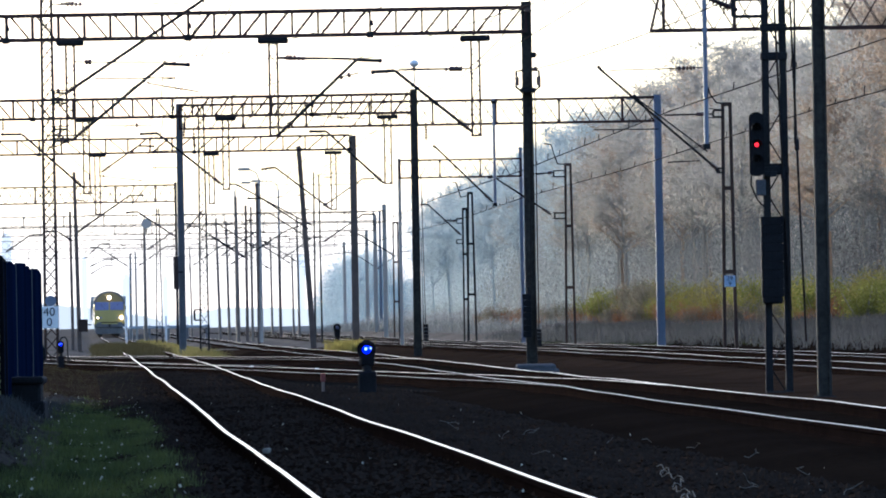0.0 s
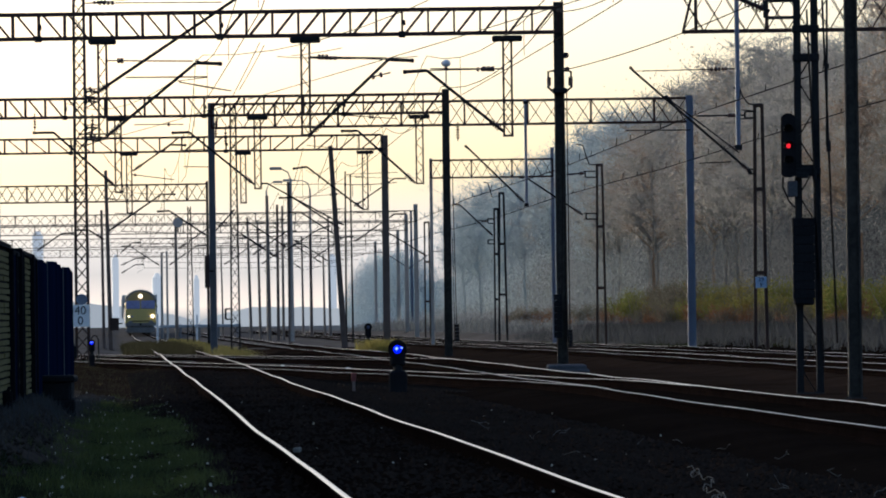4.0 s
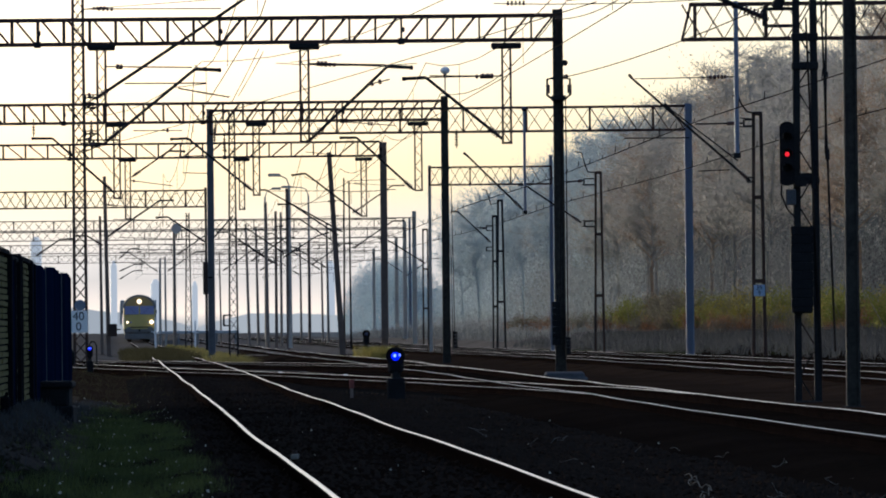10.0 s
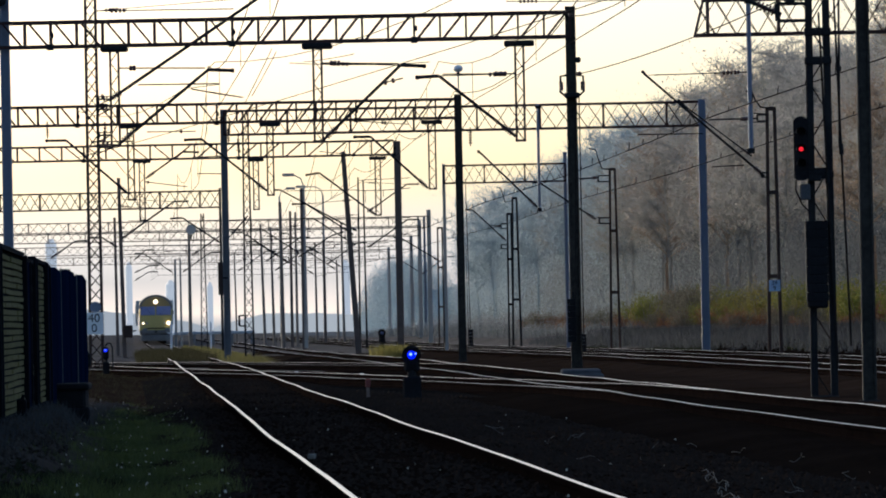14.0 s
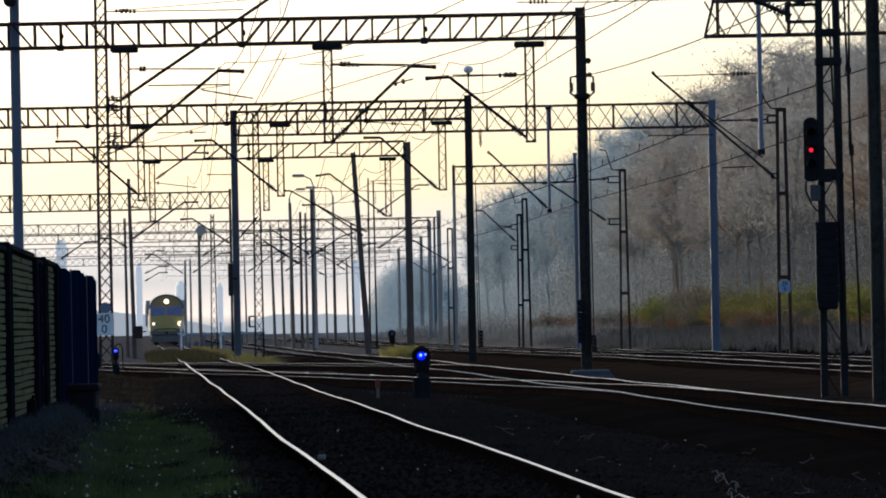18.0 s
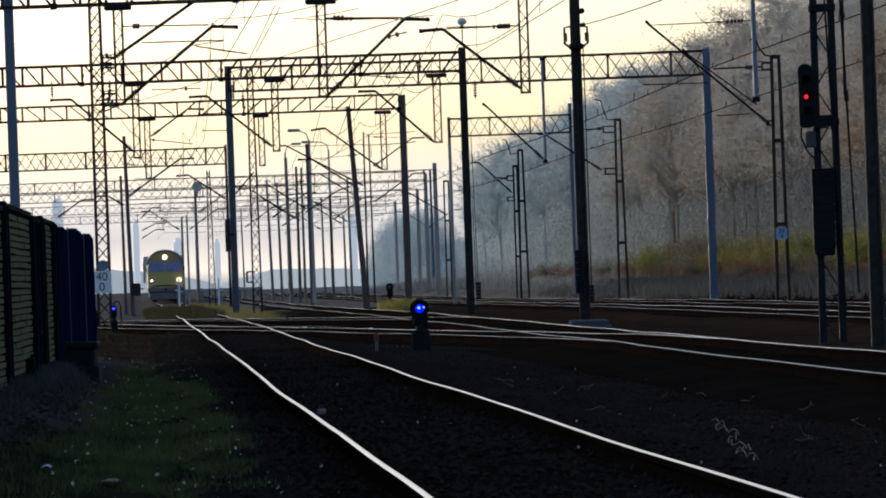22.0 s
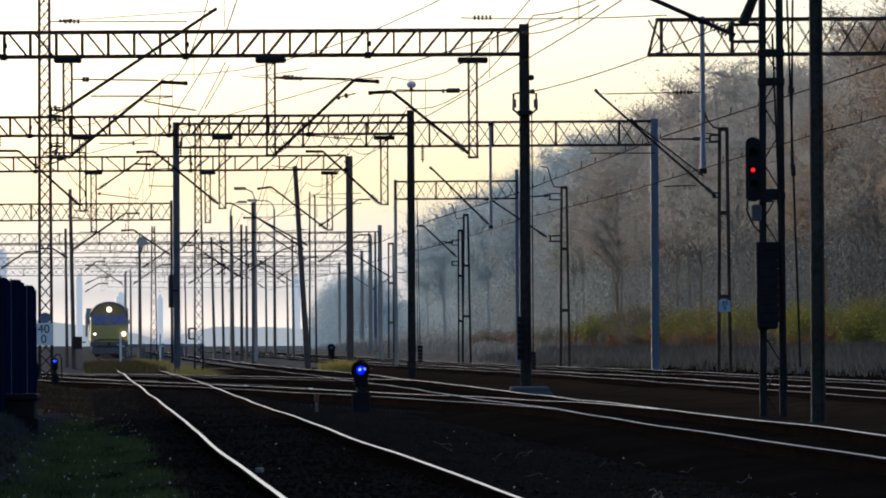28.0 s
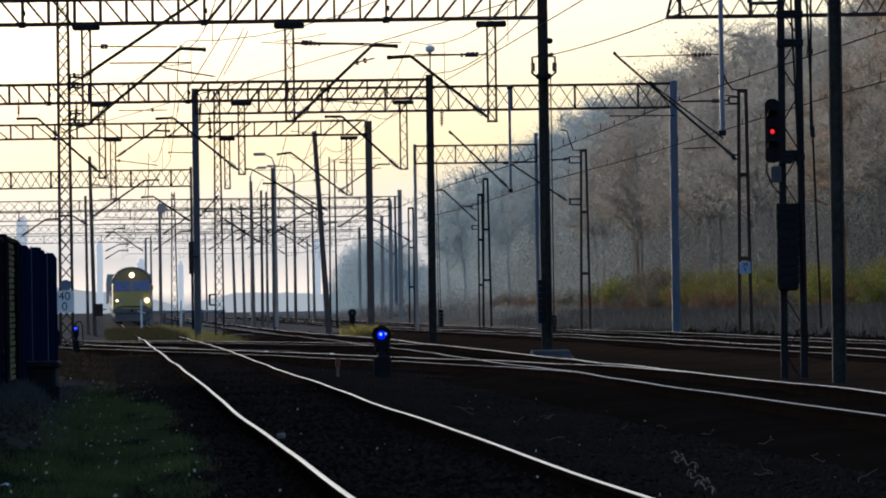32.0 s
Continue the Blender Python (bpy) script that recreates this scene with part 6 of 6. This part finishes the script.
blades("signal_weeds", "bright yellow weeds between the far tracks", "weeds", LEAFYELLOW, 500, lambda r: (r.gauss(-3.81, 0.32), r.gauss(250.0 - 1.5, 0.8), 1), 0.5, 25)


def shrub(seed, r, material, name, label):
    rnd = random.Random(seed)
    t = thing(name, label, "shrub", group="shrubs on the bank")
    st, lv = Shape(), Shape()
    for i in range(14):
        a = rnd.uniform(0, 6.28)
        e = Vector((math.cos(a) * r * rnd.uniform(0.3, 1), math.sin(a) * r * rnd.uniform(0.3, 1), r * rnd.uniform(0.8, 1.7)))
        st.tube((0, 0, -0.1), e, 0.025, 0.008, 4)
        for k in range(150):
            c = e * rnd.uniform(0.35, 1.1) + Vector((rnd.gauss(0, 1), rnd.gauss(0, 1), rnd.gauss(0, 1))) * r * 0.2
            u = Vector((rnd.gauss(0, 1), rnd.gauss(0, 1), rnd.gauss(0, 1))).normalized()
            v = u.orthogonal().normalized()
            k2 = 0.045 * rnd.uniform(0.6, 1.3)
            lv.add([c - u * k2, c - v * k2 * 0.6, c + u * k2, c + v * k2 * 0.6], [(0, 1, 2, 3)])
    part("stem", st, BARK, t)
    part("leaves", lv, material, t)
    return t


SHRUBS = [shrub(31, 1.0, LEAFYELLOW, "yellow_shrub", "low shrub with yellow autumn leaves on the bank"), shrub(32, 1.1, SHRUBB, "brown_shrub", "low brown leafless-looking shrub on the bank"), shrub(33, 0.9, WEEDY, "green_shrub", "yellow-green leafy shrub at the wood's edge"), shrub(34, 0.8, BRACKEN, "bracken_clump", "rusty brown clump of dead bracken on the bank")]
first_use = set()


def set_shrub(k, c, y, s):
    x = track_x(c, y)
    m = pose(x, y, ground_z(x, y), 0, 0, rt.uniform(0, 360))
    if k in first_use:
        o = copy_thing(SHRUBS[k], m)
    else:
        first_use.add(k)
        o = SHRUBS[k]
        o.matrix_basis = m
    o.scale = (s, s, s * rt.uniform(0.8, 1.1))


for i in range(85):
    sy = 205 + 150 * rt.random()
    set_shrub(rt.choice((2, 2, 2, 0, 1)) if sy < 320 else rt.choice((2, 1, 3)), rt.uniform(25.8, 28.6), sy, rt.uniform(0.6, 1.2))
for i in range(55):
    set_shrub(rt.choice((3, 3, 1)), rt.uniform(23.8, 25.6), 215 + 190 * rt.random(), rt.uniform(0.45, 0.8))


# ---- loose stones, litter ----
def stones():
    rnd = random.Random(41)
    sh = Shape()
    for i in range(46000):
        y = 24 + 120 * rnd.random() ** 1.35
        c = rnd.choice((rnd.uniform(0.2, 0.8), rnd.uniform(0.8, 2.8), rnd.uniform(2.8, 5.2), rnd.uniform(2.8, 5.2), rnd.uniform(2.8, 5.2)))
        x = track_x(c, y)
        r = rnd.uniform(0.015, 0.038)
        z = ground_z(x, y) + r * 0.2
        a = rnd.uniform(0, 6.28)
        u, v = Vector((math.cos(a), math.sin(a), rnd.uniform(-0.4, 0.4))) * r, Vector((-math.sin(a), math.cos(a), rnd.uniform(-0.4, 0.4))) * r * rnd.uniform(0.6, 1)
        o = Vector((x, y, z))
        w = Vector((rnd.uniform(-0.3, 0.3) * r, rnd.uniform(-0.3, 0.3) * r, r * rnd.uniform(0.5, 0.9)))
        sh.add([o + u, o + v, o - u, o - v, o + w, o - w], [(0, 1, 4), (1, 2, 4), (2, 3, 4), (3, 0, 4), (1, 0, 5), (2, 1, 5), (3, 2, 5), (0, 3, 5)])
    tagged(part("ballast_stones", sh, STONE), "dark loose ballast stones between the tracks", "gravel", kind="stuff")


stones()


def rubble():
    """Lumps of earth and stone on the bank before the fence."""
    rnd = random.Random(47)
    sh = Shape()
    for i in range(5000):
        y = 44 + 54 * rnd.random()
        x = fence_x(y) + 0.08 + abs(rnd.gauss(0, 0.22))
        r = rnd.uniform(0.012, 0.045)
        z = ground_z(x, y) + r * 0.25
        o = Vector((x, y, z))
        a = rnd.uniform(0, 6.28)
        u, v = Vector((math.cos(a), math.sin(a), rnd.uniform(-0.3, 0.3))) * r, Vector((-math.sin(a), math.cos(a), 0)) * r * rnd.uniform(0.6, 1)
        w = Vector((0, 0, r * rnd.uniform(0.5, 1.0)))
        sh.add([o + u, o + v, o - u, o - v, o + w, o - w], [(0, 1, 4), (1, 2, 4), (2, 3, 4), (3, 0, 4), (1, 0, 5), (2, 1, 5), (3, 2, 5), (0, 3, 5)])
    tagged(part("rubble", sh, RUBBLE), "grey lumps of earth and rubble before the fence", "rubble", kind="stuff")


rubble()


def litter():
    """Pale dry stems and scraps on the ballast and in the grass."""
    rnd = random.Random(43)
    st, sc = Shape(), Shape()
    for i in range(16):
        y = rnd.uniform(40, 75)
        c = rnd.uniform(3.4, 5.4)
        x = track_x(c, y)
        z = ground_z(x, y) + 0.03
        a, ln = rnd.uniform(0, 6.28), rnd.uniform(0.08, 0.22)
        p = [Vector((x, y, z))]
        for k in range(5):
            a += rnd.uniform(-1.2, 1.2)
            p.append(p[-1] + Vector((math.cos(a) * ln / 4, math.sin(a) * ln / 3, rnd.uniform(-0.012, 0.03))))
        st.path(p, 0.0025, 4)
    vine = []
    for k in range(60):
        u = k / 59
        x, y = 1.60 - 0.24 * u * u + 0.05 * math.sin(k * 0.37) + 0.012 * math.sin(k * 1.3), 50.5 - 14 * u
        vine.append(Vector((x, y, ground_z(x, y) + 0.04 + 0.02 * math.sin(k * 1.7))))
    st.path(vine, 0.0035, 5)
    for i in range(280):
        y = 28 + 70 * rnd.random() ** 1.2
        c = rnd.uniform(-0.6, 0.7) if i % 5 else rnd.uniform(0.7, 5.5)
        x = track_x(c, y)
        z = ground_z(x, y) + 0.05
        u = Vector((rnd.gauss(0, 1), rnd.gauss(0, 1), rnd.gauss(0, 0.6))).normalized() * rnd.uniform(0.006, 0.017)
        v = u.orthogonal().normalized() * u.length * 0.6
        o = Vector((x, y, z))
        sc.add([o - u, o - v, o + u, o + v + Vector((0, 0, 0.01))], [(0, 1, 2, 3)])
    tagged(part("dry_stems", st, STEMC), "dry curled vine and pale stems lying on the ballast", "dry stems", kind="stuff")
    tagged(part("fallen_leaves", sc, LITTER), "scattered pale fallen leaves in the grass", "leaves", kind="stuff")


litter()


def scrap(x, y, r, seed, material, label):
    """A crumpled sheet lying on the ground."""
    rnd = random.Random(seed)
    n, vs = 7, []
    for i in range(n):
        for j in range(n):
            vs.append((r * (i / 3 - 1) * rnd.uniform(0.8, 1.1), 2.2 * r * (j / 3 - 1), 0.35 * r * rnd.random() + 0.3 * r * (1 - abs(i / 3 - 1))))
    fs = [(i * n + j, i * n + j + 1, (i + 1) * n + j + 1, (i + 1) * n + j) for i in range(n - 1) for j in range(n - 1)]
    t = thing("litter_scrap", label, "litter", (x, y, ground_z(x, y) + 0.02), "litter")
    part("sheet", Shape().add(vs, fs), material, t)


scrap(-2.77, 39.1, 0.035, 3, LBLUE, "crumpled pale blue wrapper lying in the weeds")
scrap(-2.29, 37.5, 0.05, 5, REDP, "crumpled dark red wrapper lying in the weeds")
scrap(-0.95, 41.5, 0.03, 8, WHITE, "small white paper scrap lying beside a rail")
stump = thing("fence_stump", "short dark broken post before the fence", "post", (-4.38, 60.2, ground_z(-4.38, 60.2)))
part("stake", Shape().box(-0.045, 0.045, -0.05, 0.05, -0.1, 0.20, 0.015), POSTDARK, stump)
part("splinter", Shape().bar((0.0, 0, 0.18), (0.02, 0.0, 0.24), 0.035, 0.03), POSTDARK, stump)


def motions():
    for ob, back in train:
        rows = []
        for t, y in TRAIN:
            yy = y + back
            rows.append((t, pose(near_line(yy), yy, grade(yy) + 0.02, 0, 0, -math.degrees(math.atan(SLOPE)))))
        walk(ob, rows)


motions()
